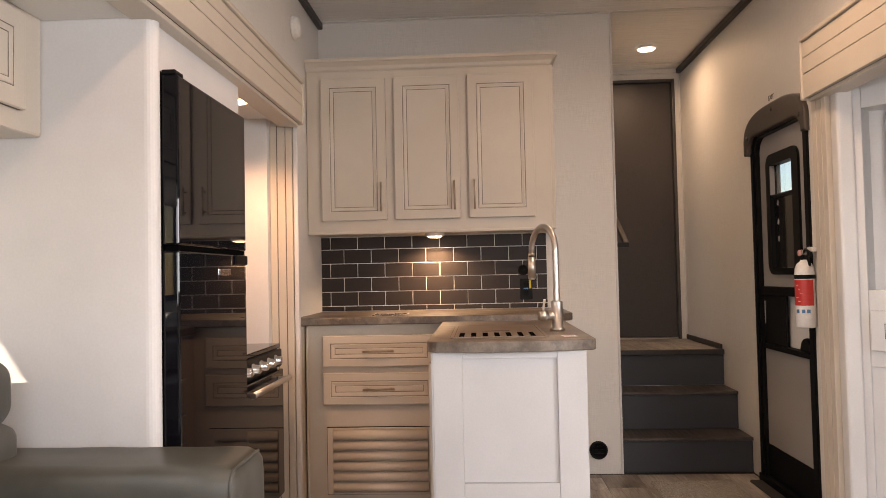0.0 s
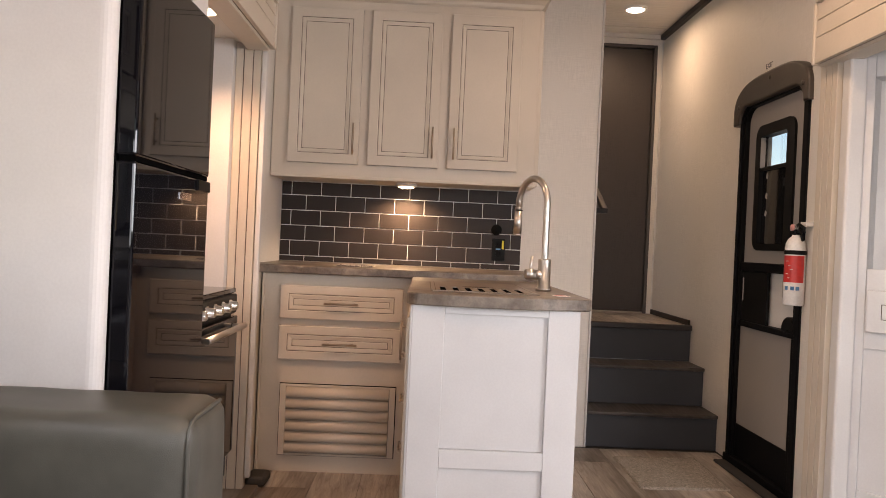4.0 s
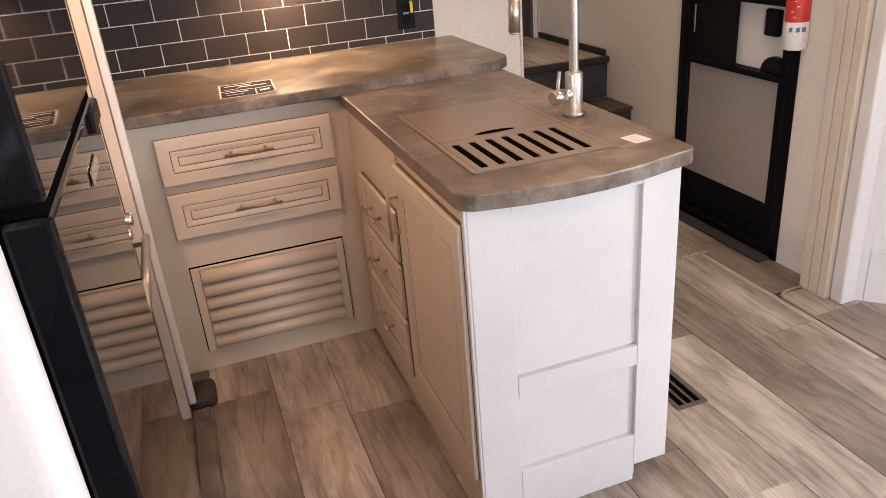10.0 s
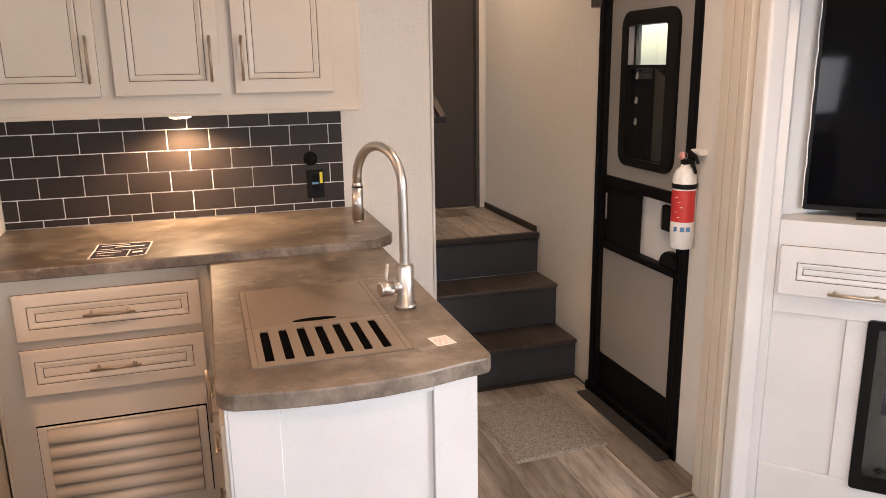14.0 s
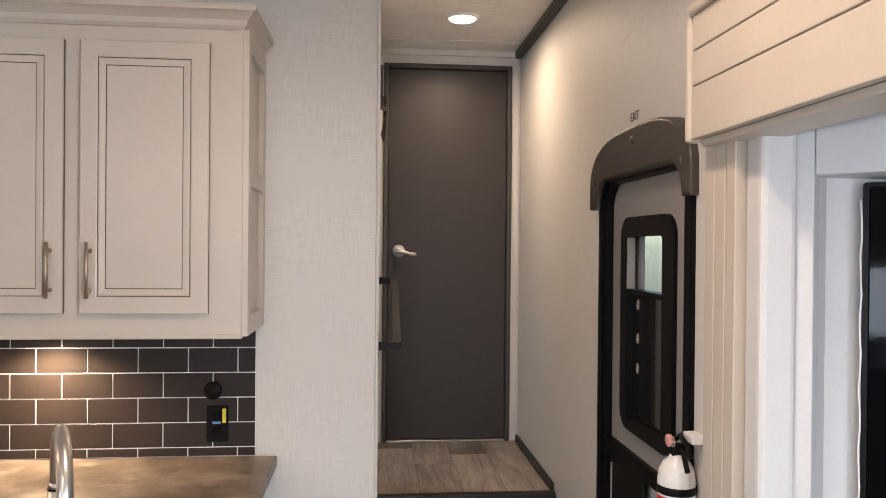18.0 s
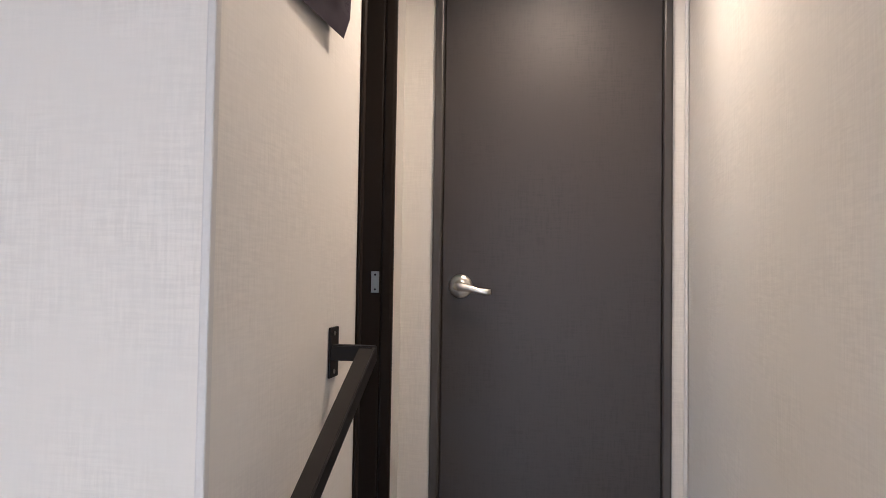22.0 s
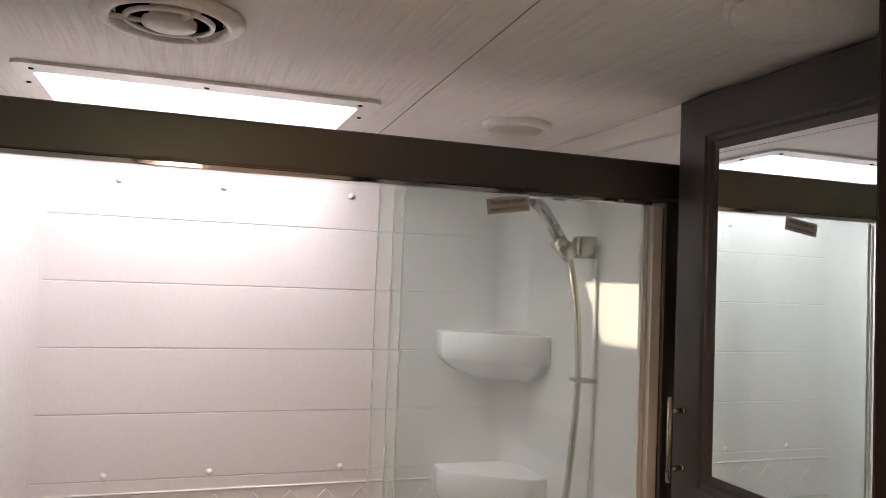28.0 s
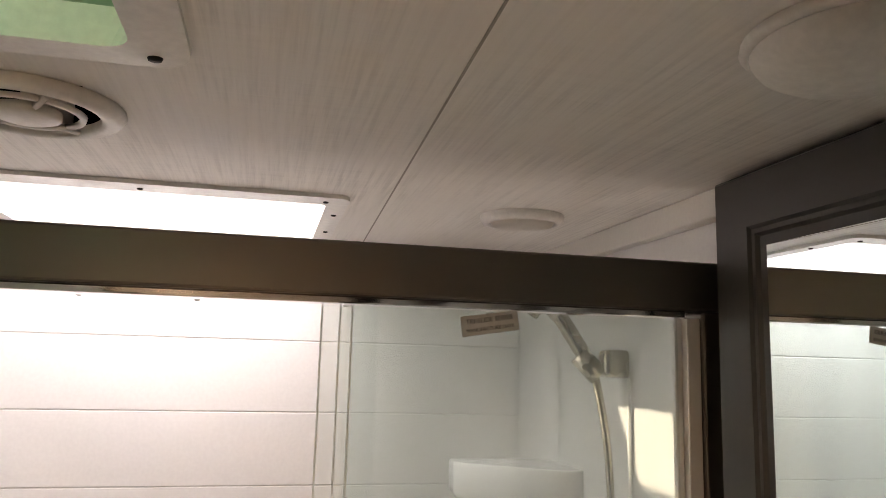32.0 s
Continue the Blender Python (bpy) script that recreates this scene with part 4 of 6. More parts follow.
for k in range(0, 15):
    a = radians(180 - k * 13.2)
    neck.append(cx + GO * (R * math.cos(a)) + Vector((0, 0, R * math.sin(a))))
tail = (neck[-1] - neck[-2]).normalized()
part("neck", tube(bmesh.new(), neck, 0.0125, 14), "steel", fa)
e0 = neck[-1]
sp = bmesh.new()
cyl(sp, e0, e0 + tail * 0.012, 0.0135, 0.015, 16)
cyl(sp, e0 + tail * 0.0125, e0 + tail * 0.105, 0.0152, 0.0165, 16)
cyl(sp, e0 + tail * 0.105, e0 + tail * 0.112, 0.0165, 0.012, 16)
part("spray_head", sp, "steel", fa)
part("spray_ring", cyl(bmesh.new(), e0 + tail * 0.011, e0 + tail * 0.0135, 0.0157, None, 16), "black", fa)
lv = bmesh.new()
L0 = Vector((0.206, 2.817, 0.986))
side_way = Vector((-0.97, -0.24, 0)).normalized()
cyl(lv, L0, L0 + side_way * 0.040, 0.0165, 0.0165, 18)
cyl(lv, L0 + side_way * 0.040, L0 + side_way * 0.072, 0.0195, 0.0195, 18)
cyl(lv, L0 + side_way * 0.072, L0 + side_way * 0.076, 0.0195, 0.016, 18)
part("handle_hub", lv, "steel", fa)
part("lever", tube(bmesh.new(), [L0 + side_way * 0.056, L0 + side_way * 0.056 + Vector((0, 0, 0.03)), L0 + side_way * 0.05 + Vector((0, 0, 0.066))], 0.005, 10), "steel", fa)

st = thing("counter_sticker", (0.222, 2.545, 0.926), "small white sticker with red print on the peninsula top", "sticker")
sm = pose(0.222, 2.545, 0.9263, 0, 0, 8)
part("paper", B(-0.024, 0.024, -0.029, 0.029, 0, 0.0008), "paper", st, m=sm)
bm = bmesh.new()
for k in range(8):
    box(bm, -0.020, 0.020 - 0.006 * (k % 3), -0.024 + k * 0.006, -0.0228 + k * 0.006, 0.0008, 0.0011)
part("print", bm, "pink", st, m=sm)


def set_peninsula(ob):
    """Brings the peninsula and its top to their true length, width and height."""
    for v in ob.data.vertices:
        y = v.co.y
        v.co = (-0.288 + (v.co.x + 0.288) * 0.97, 2.421 + (y - 2.432) * 0.94 if y <= 3.0 else 2.955 + (y - 3.0) * 1.0836, v.co.z * 1.012)


for ob in [top, *cov.children, *pen.children_recursive]:
    set_peninsula(ob)

fl = thing("flyer", (-0.57, 3.645, 0.955), "dark purple printed leaflet with white bars lying on the countertop", "leaflet")
FM = pose(-0.568, 3.645, 0.9555, 0, 0, -3)


def curl(u, v):
    """The height of the leaflet over the counter: one corner and the far edge lift a little."""
    return 0.0012 + 0.005 * max(0.0, u - 0.7) ** 2 * 11 * (1 - v) + 0.004 * v ** 4


def leaf(u0, u1, v0, v1, lift, n=8):
    """A patch of the curled sheet, raised by lift."""
    bm = bmesh.new()
    rows = [[bm.verts.new((-0.091 + 0.182 * (u0 + (u1 - u0) * i / n), -0.098 + 0.196 * (v0 + (v1 - v0) * k / n), lift + curl(u0 + (u1 - u0) * i / n, v0 + (v1 - v0) * k / n))) for k in range(n + 1)] for i in range(n + 1)]
    for i in range(n):
        for k in range(n):
            bm.faces.new((rows[i][k], rows[i + 1][k], rows[i + 1][k + 1], rows[i][k + 1])).smooth = True
    return bm


sheet = part("sheet", leaf(0, 1, 0, 1, 0), "paper", fl, m=FM)
for u0, u1, v0, v1 in ((0.035, 0.965, 0.535, 0.965), (0.035, 0.64, 0.04, 0.505), (0.665, 0.965, 0.04, 0.505)):
    part("printed_band", leaf(u0, u1, v0, v1, 0.0005), "purple", sheet, "dark purple printed band", m=FM)
for u0, v0, du, dv in ((0.10, 0.84, 0.50, 0.045), (0.36, 0.72, 0.52, 0.055), (0.10, 0.62, 0.24, 0.03), (0.10, 0.36, 0.42, 0.045), (0.12, 0.18, 0.30, 0.03), (0.72, 0.24, 0.18, 0.12)):
    part("text_bar", leaf(u0, u0 + du, v0, v0 + dv, 0.0009, 4), "paper", sheet, m=FM)

ou = thing("outlet", (0.165, YK - 0.01, 1.069), "black duplex outlet with a yellow tag on the tiles", "outlet")
part("plate", B(0.129, 0.201, YK - 0.0135, YK - 0.0075, 1.004, 1.125, 0.004), "black", ou)
for z in (1.045, 1.093):
    so = part("socket", fill_plate(bmesh.new(), round_rect(0.148, 0.182, z - 0.018, z + 0.018, 0.012), YK - 0.0155, YK - 0.0132), "black_matte", ou)
    for x in (0.158, 0.172):
        part("slot", B(x - 0.0015, x + 0.0015, YK - 0.0165, YK - 0.0155, z - 0.004, z + 0.008), "void", so)
part("tag", B(0.182, 0.194, YK - 0.0185, YK - 0.0165, 1.068, 1.115, 0.001), "yellow", ou, "yellow paper tag")
part("label", B(0.150, 0.176, YK - 0.0165, YK - 0.0158, 1.064, 1.072), "blue", ou)
solid("wall_disc", lathe(bmesh.new(), [(0.03, 0), (0.03, 0.006), (0.026, 0.010), (0.012, 0.011), (0.010, 0.013), (0.0, 0.013)], (0.149, YK - 0.007, 1.173), (0, -1, 0)), "black", "round black cover on the tiles above the outlet", "wall fitting")
vn = thing("wall_vent", (0.555, YK, 0.136), "round black air outlet low on the wall", "vent")
part("rim", lathe(bmesh.new(), [(0.052, 0), (0.052, 0.01), (0.044, 0.016), (0.038, 0.012), (0.038, 0.002), (0.0, 0.002)], (0.555, YK - 0.001, 0.136), (0, -1, 0)), "black", vn)
for k in range(3):
    part("slat", B(0.521, 0.589, YK - 0.012, YK - 0.006, 0.113 + k * 0.022, 0.117 + k * 0.022), "black", vn)



# ---- living side ----
# unseen lamp bodies for the two added fill lights
for x, y in ((0.72, 2.5), (-0.1, 0.6)):
    round_lamp("ceiling_light", (x, y, CEIL), 0.075, "lit_warm", "unseen round warm ceiling light, added to brighten the room", "ceiling lights")
sd = thing("smoke_detector", (XL, 3.56, 2.44), "round white smoke detector on the wall", "smoke detector")
part("base", lathe(bmesh.new(), [(0, 0), (0.06, 0), (0.06, 0.012), (0.055, 0.016), (0, 0.016)], (XL + 0.001, 3.56, 2.44), (1, 0, 0)), "white_plastic", sd)
part("cover", lathe(bmesh.new(), [(0.052, 0.016), (0.05, 0.03), (0.042, 0.036), (0.02, 0.038), (0.018, 0.041), (0, 0.041)], (XL + 0.001, 3.56, 2.44), (1, 0, 0)), "white_plastic", sd)

# tall panel beside the fridge, overhead cabinet, fridge, stove
pn = bmesh.new()
slab(pn, [(SL, 1.75), (-0.984, 1.75)] + arc(-0.984, 1.78, 0.03, -90, 0, 6)[1:] + [(-0.957, 1.789), (SL, 1.789)], 0, 1.9)
solid("fridge_panel", pn, "wall_plain", "tall off-white panel with a rounded corner beside the fridge", "panel", STRUCT)
solid("fridge_header", B(-1.1, -0.971, 1.7895, 2.50, 1.74, 1.899, 0.003), "wall_plain", "off-white panel above the fridge", "panel", STRUCT)
oc = thing("overhead_cabinet", (-1.5, 0.9, 1.55), "cream overhead cabinet with a glazed panel front above the sofa", "cabinet")
part("body", B(SL, -1.265, -1.5, 1.749, 1.548, 1.899, 0.008), "cabinet", oc)
for y1 in (1.645, 0.925, 0.205):
    part("door", panel_front(0.68, 0.25, 0.02, 0.05, 0.018), ["cabinet", "glaze"], oc, m=face_to((-1.243, y1 - 0.68, 1.60), (1, 0)))

fg = thing("refrigerator", (-1.25, 2.08, 0), "tall glossy black two-door refrigerator", "refrigerator")
part("body", B(-1.6, -0.958, 1.795, 2.37, 0.04, 1.735, 0.006), "black", fg)
part("freezer_door", B(-0.956, -0.908, 1.79, 2.372, 1.252, 1.722, 0.007, segs=3), "black_gloss", fg)
lowd = part("fridge_door", B(-0.956, -0.908, 1.79, 2.372, 0.085, 1.240, 0.007, segs=3), "black_gloss", fg)
part("door_gap", B(-0.95, -0.912, 1.80, 2.365, 1.2402, 1.2518), "void", fg)
part("handle_pocket", B(-0.91, -0.901, 2.25, 2.366, 1.205, 1.237, 0.003), "black", lowd, "black moulded grip")
part("badge", B(-0.9075, -0.905, 2.10, 2.20, 1.17, 1.19, 0.001), "chrome", lowd, "small chrome badge")
part("hinge_cap", B(-0.955, -0.915, 1.792, 1.85, 1.7225, 1.736, 0.004), "black", fg)
part("kick_plate", B(-1.0, -0.957, 1.80, 2.37, 0.0, 0.082, 0.003), "black_matte", fg)

rg = thing("stove", (-1.3, 2.80, 0), "black gas range with silver knobs and bar handle", "stove")
part("body", B(-1.62, -1.012, 2.48, 3.13, 0.10, 0.845, 0.003), "black", rg)
part("cooktop_lid", B(-1.62, -1.0, 2.475, 3.135, 0.846, 0.866, 0.004), "black_gloss", rg)
part("control_panel", B(-1.011, -0.992, 2.48, 3.13, 0.765, 0.843, 0.006), "black", rg)
for k in range(5):
    y = 2.59 + k * 0.105
    kb = lathe(bmesh.new(), [(0.024, 0), (0.024, 0.006), (0.019, 0.010), (0.017, 0.030), (0.012, 0.034), (0, 0.034)], (-0.991, y, 0.803), (1, 0, 0), 18)
    part("knob", kb, "chrome", rg)
ov = part("oven_door", B(-1.011, -0.985, 2.485, 3.125, 0.205, 0.755, 0.006), "black_gloss", rg)
hb = tube(bmesh.new(), [(-0.945, 2.55, 0.722), (-0.945, 3.075, 0.722)], 0.012, 14)
part("handle", hb, "steel", ov, "brushed bar handle")
for y in (2.58, 3.045):
    part("handle_post", B(-0.9849, -0.945, y - 0.012, y + 0.012, 0.714, 0.73, 0.003), "steel", ov)
dp = part("lower_panel", panel_front(0.60, 0.14, 0.02, 0.03, 0.012), ["cabinet", "glaze"], rg, m=face_to((-1.02, 2.51, 0.03), (1, 0)))
solid("stove_worktop", B(-1.64, -1.005, 2.376, 2.472, 0.845, 0.868, 0.003), "laminate", "narrow laminate strip between fridge and stove", "countertop")
solid("stove_filler", B(-1.6, -1.015, 2.376, 2.472, 0, 0.844), "cabinet", "narrow cream filler panel beside the stove", "panel", STRUCT)
sl = round_lamp("slide_light", (-1.062, 2.776, 1.90), 0.055, "lit_warm", "lit round warm light in the slide-out ceiling", h=0.027)

# sofa
sf = thing("sofa", (-1.2, 0.4, 0), "olive-grey leather sofa with padded arm", "sofa")


def cushion(x0, x1, y0, y1, z0, z1, r, lumps=0.006, seed=1.0):
    bm = bmesh.new()
    bmesh.ops.create_cube(bm, size=1.0, matrix=Matrix.Translation(((x0 + x1) / 2, (y0 + y1) / 2, (z0 + z1) / 2)) @ Matrix.Diagonal((x1 - x0, y1 - y0, z1 - z0, 1)))
    bmesh.ops.subdivide_edges(bm, edges=bm.edges[:], cuts=21, use_grid_fill=True)
    c = Vector(((x0 + x1) / 2, (y0 + y1) / 2, (z0 + z1) / 2))
    h = Vector(((x1 - x0) / 2, (y1 - y0) / 2, (z1 - z0) / 2))
    for v in bm.verts:
        d = v.co - c
        core = Vector([max(-h[i] + r, min(h[i] - r, d[i])) for i in range(3)])
        out = d - core
        if out.length > 1e-6:
            v.co = c + core + out.normalized() * min(r, out.length)
        v.co += v.normal * lumps * noise.noise(v.co * 7 + Vector((seed, 0, 0)))
    for f in bm.faces:
        f.smooth = True
    return bm


part("arm", cushion(-1.65, -0.655, 1.465, 1.745, 0.06, 0.730, 0.046, 0.006, 2.0), "sofa", sf)
seam = [(-0.667, 1.476, 0.10 + 0.05 * k) for k in range(12)] + [(-0.667, 1.513 - 0.037 * math.cos(radians(a)), 0.685 + 0.037 * math.sin(radians(a))) for a in range(0, 91, 15)] + [(-0.667, 1.54 + 0.03 * k, 0.7225) for k in range(6)]
part("arm_piping", tube(bmesh.new(), seam, 0.0045, 8), "sofa", sf)
part("seat_cushion", cushion(-1.45, -0.69, 0.70, 1.46, 0.25, 0.475, 0.06, 0.008, 3.0), "sofa", sf)
part("seat_cushion", cushion(-1.45, -0.69, -0.07, 0.695, 0.25, 0.475, 0.06, 0.008, 4.0), "sofa", sf)
part("back_cushion", cushion(-1.70, -1.252, 0.72, 1.655, 0.45, 0.815, 0.05, 0.006, 5.0), "sofa", sf)
part("headrest", cushion(-1.69, -1.270, 0.74, 1.66, 0.80, 0.972, 0.055, 0.006, 5.5), "sofa", sf)
part("back_cushion", cushion(-1.70, -1.24, -0.07, 0.71, 0.45, 1.0, 0.09, 0.01, 6.0), "sofa", sf)
part("base", B(-1.68, -0.71, -0.09, 1.46, 0.04, 0.26, 0.02), "sofa", sf)

# corner fireplace unit, turned 45 degrees
TVM = Matrix(((0.7071, 0.7071, 0, 1.40), (-0.7071, 0.7071, 0, 2.91), (0, 0, 1, 0), (0, 0, 0, 1)))
tu = thing("fireplace_unit", (1.85, 2.46, 0), "cream corner media unit with television niche and fireplace", "cabinet")


def tub(name, mat, *args, parent=None, label="", **kw):
    return part(name, B(*args, **kw), mat, parent or tu, label, m=TVM)


tub("side_stile", "white_cabinet", 0.0, 0.06, 0.0, 0.03, 0.0, 1.925, bevel=0.003)
tub("side_stile", "white_cabinet", 1.16, 1.24, 0.0, 0.03, 0.0, 1.925, bevel=0.003)
tub("top_rail", "white_cabinet", 0.0605, 1.1595, 0.0, 0.03, 1.79, 1.925, bevel=0.003)
tub("mid_rail", "white_cabinet", 0.0605, 1.1595, 0.0, 0.03, 0.757, 1.06, bevel=0.003)
tub("base_rail", "white_cabinet", 0.0605, 1.1595, 0.0, 0.03, 0.0, 0.216, bevel=0.003)
tub("stile", "white_cabinet", 0.275, 0.334, 0.0, 0.03, 0.2165, 0.7565, bevel=0.002)
tub("stile", "white_cabinet", 0.90, 0.96, 0.0, 0.03, 0.2165, 0.7565, bevel=0.002)
tub("field_panel", "white_cabinet", 0.0605, 0.2745, 0.009, 0.03, 0.2165, 0.7565)
tub("field_panel", "white_cabinet", 0.9605, 1.1595, 0.009, 0.03, 0.2165, 0.7565)
tub("niche_side", "white_cabinet", 0.045, 0.0595, 0.0305, 0.36, 1.05, 1.80)
tub("niche_shelf", "white_cabinet", 0.0595, 1.16, 0.0305, 0.36, 1.042, 1.0595)
tub("niche_top", "white_cabinet", 0.0595, 1.16, 0.0305, 0.36, 1.791, 1.80)
tub("niche_back", "white_cabinet", 0.0595, 1.16, 0.36, 0.375, 1.04, 1.80)
dr = part("drawer_front", panel_front(0.46, 0.158, 0.02, 0.05, 0.018), ["white_cabinet", "glaze"], tu, m=TVM @ Matrix.Translation((0.07, -0.02, 0.822)))
pull(dr, TVM @ Matrix.Translation((0.292, -0.0205, 0.845)), 0.155)
dr = part("drawer_front", panel_front(0.46, 0.158, 0.02, 0.05, 0.018), ["white_cabinet", "glaze"], tu, m=TVM @ Matrix.Translation((0.66, -0.02, 0.822)))
pull(dr, TVM @ Matrix.Translation((0.89, -0.0205, 0.845)), 0.155)
tub("plinth_shadow", "void", 0.0, 1.24, 0.0305, 0.04, 0.0, 0.74)

fp = thing("fireplace", (1.85, 2.46, 0.2), "black-framed electric fireplace insert with crystal bed", "fireplace")
part("frame", ring_plate(bmesh.new(), round_rect(0.334, 0.90, 0.198, 0.768, 0.012), round_rect(0.365, 0.869, 0.235, 0.742, 0.006), -0.012, 0.02), "black", fp, m=TVM)
part("firebox", B(0.36, 0.874, 0.0305, 0.20, 0.23, 0.73), "grey_panel", fp, m=TVM)
part("heater_grille", B(0.42, 0.80, 0.018, 0.03, 0.672, 0.712, 0.004), "black", fp, m=TVM)
for k in range(14):
    part("grille_slot", B(0.50 + k * 0.016, 0.507 + k * 0.016, 0.0165, 0.0178, 0.679, 0.705), "grey_panel", fp, m=TVM)
cry = bmesh.new()
rr = random.Random(4)
for k in range(130):
    s = rr.uniform(0.008, 0.016)
    bmesh.ops.create_icosphere(cry, subdivisions=1, radius=s, matrix=Matrix.Translation((rr.uniform(0.37, 0.86), rr.uniform(0.005, 0.028), 0.238 + rr.uniform(0, 0.03))) @ Matrix.Diagonal((1, 0.6, 1, 1)))
part("crystals", cry, "glass", fp, "clear glass crystals", m=TVM)["kind"] = "stuff"
gl = part("pane", B(0.366, 0.868, -0.004, -0.001, 0.236, 0.741), "glass", fp, m=TVM)
gl.visible_shadow = False
ad = part("leaflet", B(0.40, 0.74, 0.004, 0.006, 0.46, 0.665), "purple", fp, "dark leaflet with small pictures and pale print", m=TVM @ Matrix.Translation((0, 0, 0)))
for k, mt in enumerate(("yellow", "blue", "paper")):
    part("picture", B(0.415, 0.465, 0.0025, 0.0038, 0.595 - k * 0.032, 0.618 - k * 0.032), mt, ad, m=TVM)
bm = bmesh.new()
text_bars(bm, 0.50, 0.70, 0.48, 0.62, 6, 0.003, 0, 3)
box(bm, 0.42, 0.62, 0.003, 0.0038, 0.630, 0.652)
part("print", bm, "pink", ad, m=TVM)

tv = thing("television", (1.85, 2.46, 1.05), "black flat television with protective film in the niche", "television")
part("back", B(0.125, 1.11, 0.13, 0.165, 1.09, 1.77, 0.01), "black", tv, m=TVM)
part("bezel", ring_plate(bmesh.new(), round_rect(0.115, 1.12, 1.078, 1.782, 0.006), round_rect(0.125, 1.11, 1.094, 1.774, 0.003), 0.112, 0.1295), "black", tv, m=TVM)
part("screen", B(0.1252, 1.1098, 0.119, 0.129, 1.0942, 1.7738), "screen", tv, m=TVM)
part("film_edge", tube(bmesh.new(), [(0.112 + 0.01 * (k % 2) * 0.2, 0.110, 1.076 + 0.0012 * math.sin(k * 2.3)) if k == 0 else (0.115 + 0.04 * k, 0.109 + 0.002 * math.sin(k * 1.7), 1.077 + 0.003 * math.sin(k * 2.3)) for k in range(26)], 0.0025, 6), "glass", tv, "crinkled clear film along the lower edge", m=TVM)
part("film_edge", tube(bmesh.new(), [(0.1135 + 0.0015 * math.sin(k * 1.9), 0.110, 1.086 + 0.035 * k) for k in range(20)], 0.0018, 6), "white", tv, m=TVM)
part("stand", B(0.27, 0.50, 0.08, 0.19, 1.0597, 1.072, 0.004), "black", tv, m=TVM)
part("stand_neck", B(0.36, 0.42, 0.13, 0.15, 1.0725, 1.11, 0.004), "black", tv, m=TVM)

# entry door, seen from indoors: local x runs towards the room's rear
DM = face_to((1.40, 3.985, 0), (-1, 0))
ed = thing("door_1", (XR, 3.6, 0), "black-framed grey entry screen door with rounded window", "door", kind=STRUCT)


def dbox(name, mat, *args, parent=None, label="", **kw):
    return part(name, B(*args, **kw), mat, parent or ed, label, m=DM)


dbox("jamb", "black_matte", -0.010, 0.013, 0.0, 0.09, 0.0, 1.80, bevel=0.006)
dbox("jamb", "black_matte", 0.66, 0.708, 0.0, 0.09, 0.0, 1.80, bevel=0.006)
hd = fill_plate(bmesh.new(), arc(0.588, 1.801, 0.12, 0, 90, 6) + arc(0.082, 1.801, 0.12, 90, 180, 6) + (arc(0.57, 1.783, 0.09, 0, 90, 6) + arc(0.112, 1.783, 0.09, 90, 180, 6))[::-1], 0.0, 0.09)
part("jamb_head", hd, "black_matte", ed, m=DM)
seal = ring_plate(bmesh.new(), arc(0.59, 1.80, 0.068, 0, 90, 6) + arc(0.082, 1.80, 0.068, 90, 180, 6) + [(0.014, 0.02), (0.658, 0.02)], arc(0.56, 1.77, 0.086, 0, 90, 6) + arc(0.122, 1.77, 0.086, 90, 180, 6) + [(0.036, 0.04), (0.646, 0.04)], 0.012, 0.055)
part("seal", seal, "black", ed, m=DM)
skin = ring_plate(bmesh.new(), arc(0.59, 1.80, 0.055, 0, 90, 5) + arc(0.092, 1.80, 0.055, 90, 180, 5) + arc(0.038, 1.061, 0.001, 180, 270, 5) + arc(0.644, 1.061, 0.001, 270, 360, 5),
                  arc(0.48, 1.685, 0.04, 0, 90, 5) + arc(0.20, 1.685, 0.04, 90, 180, 5) + arc(0.20, 1.18, 0.04, 180, 270, 5) + arc(0.48, 1.18, 0.04, 270, 360, 5), 0.036, 0.07)
part("upper_skin", skin, "grey_panel", ed, "grey upper door skin", m=DM)
win = part("window_surround", ring_plate(bmesh.new(), round_rect(0.142, 0.543, 1.122, 1.748, 0.060, 6), round_rect(0.192, 0.470, 1.155, 1.692, 0.015, 6), 0.024, 0.075), "black", ed, "black rounded window surround", m=DM)
dbox("sash_bar", "black", 0.1925, 0.4695, 0.03, 0.07, 1.520, 1.536, parent=win)
pn1 = dbox("pane", "glass", 0.1925, 0.4695, 0.050, 0.053, 1.5365, 1.6915, parent=win)
pn1.visible_shadow = False
# grey colour puts daylight on the black surround's inner side
dbox("window_lining", "grey_panel", 0.1925, 0.1975, 0.026, 0.0495, 1.5365, 1.6915, parent=win, label="grey strip standing in for daylight on the surround's inner side")
dbox("window_reveal", "grey_panel", 0.1925, 0.212, 0.062, 0.074, 1.5365, 1.6915, parent=win, label="grey outer window frame behind the glass")
dbox("dark_pane", "dark_glass", 0.1925, 0.4695, 0.045, 0.05, 1.1555, 1.5195, parent=win, label="dark tinted lower pane")
# grey plates paint bright glimpses into the dark pane
for z in (1.495, 1.396, 1.309):
    part("glint_chip", fill_plate(bmesh.new(), [(0.228, z - 0.012), (0.246, z - 0.018), (0.252, z + 0.002), (0.244, z + 0.014), (0.234, z + 0.009)], 0.0436, 0.0448), "grey_panel", win, "pale painted blob for brightness seen in the dark pane", m=DM)
dbox("mid_bar", "black_matte", 0.014, 0.659, 0.02, 0.07, 1.014, 1.060, bevel=0.006)
dbox("screen_slider", "black", 0.014, 0.318, 0.034, 0.05, 0.755, 1.0135, bevel=0.004, label="black sliding screen panel")
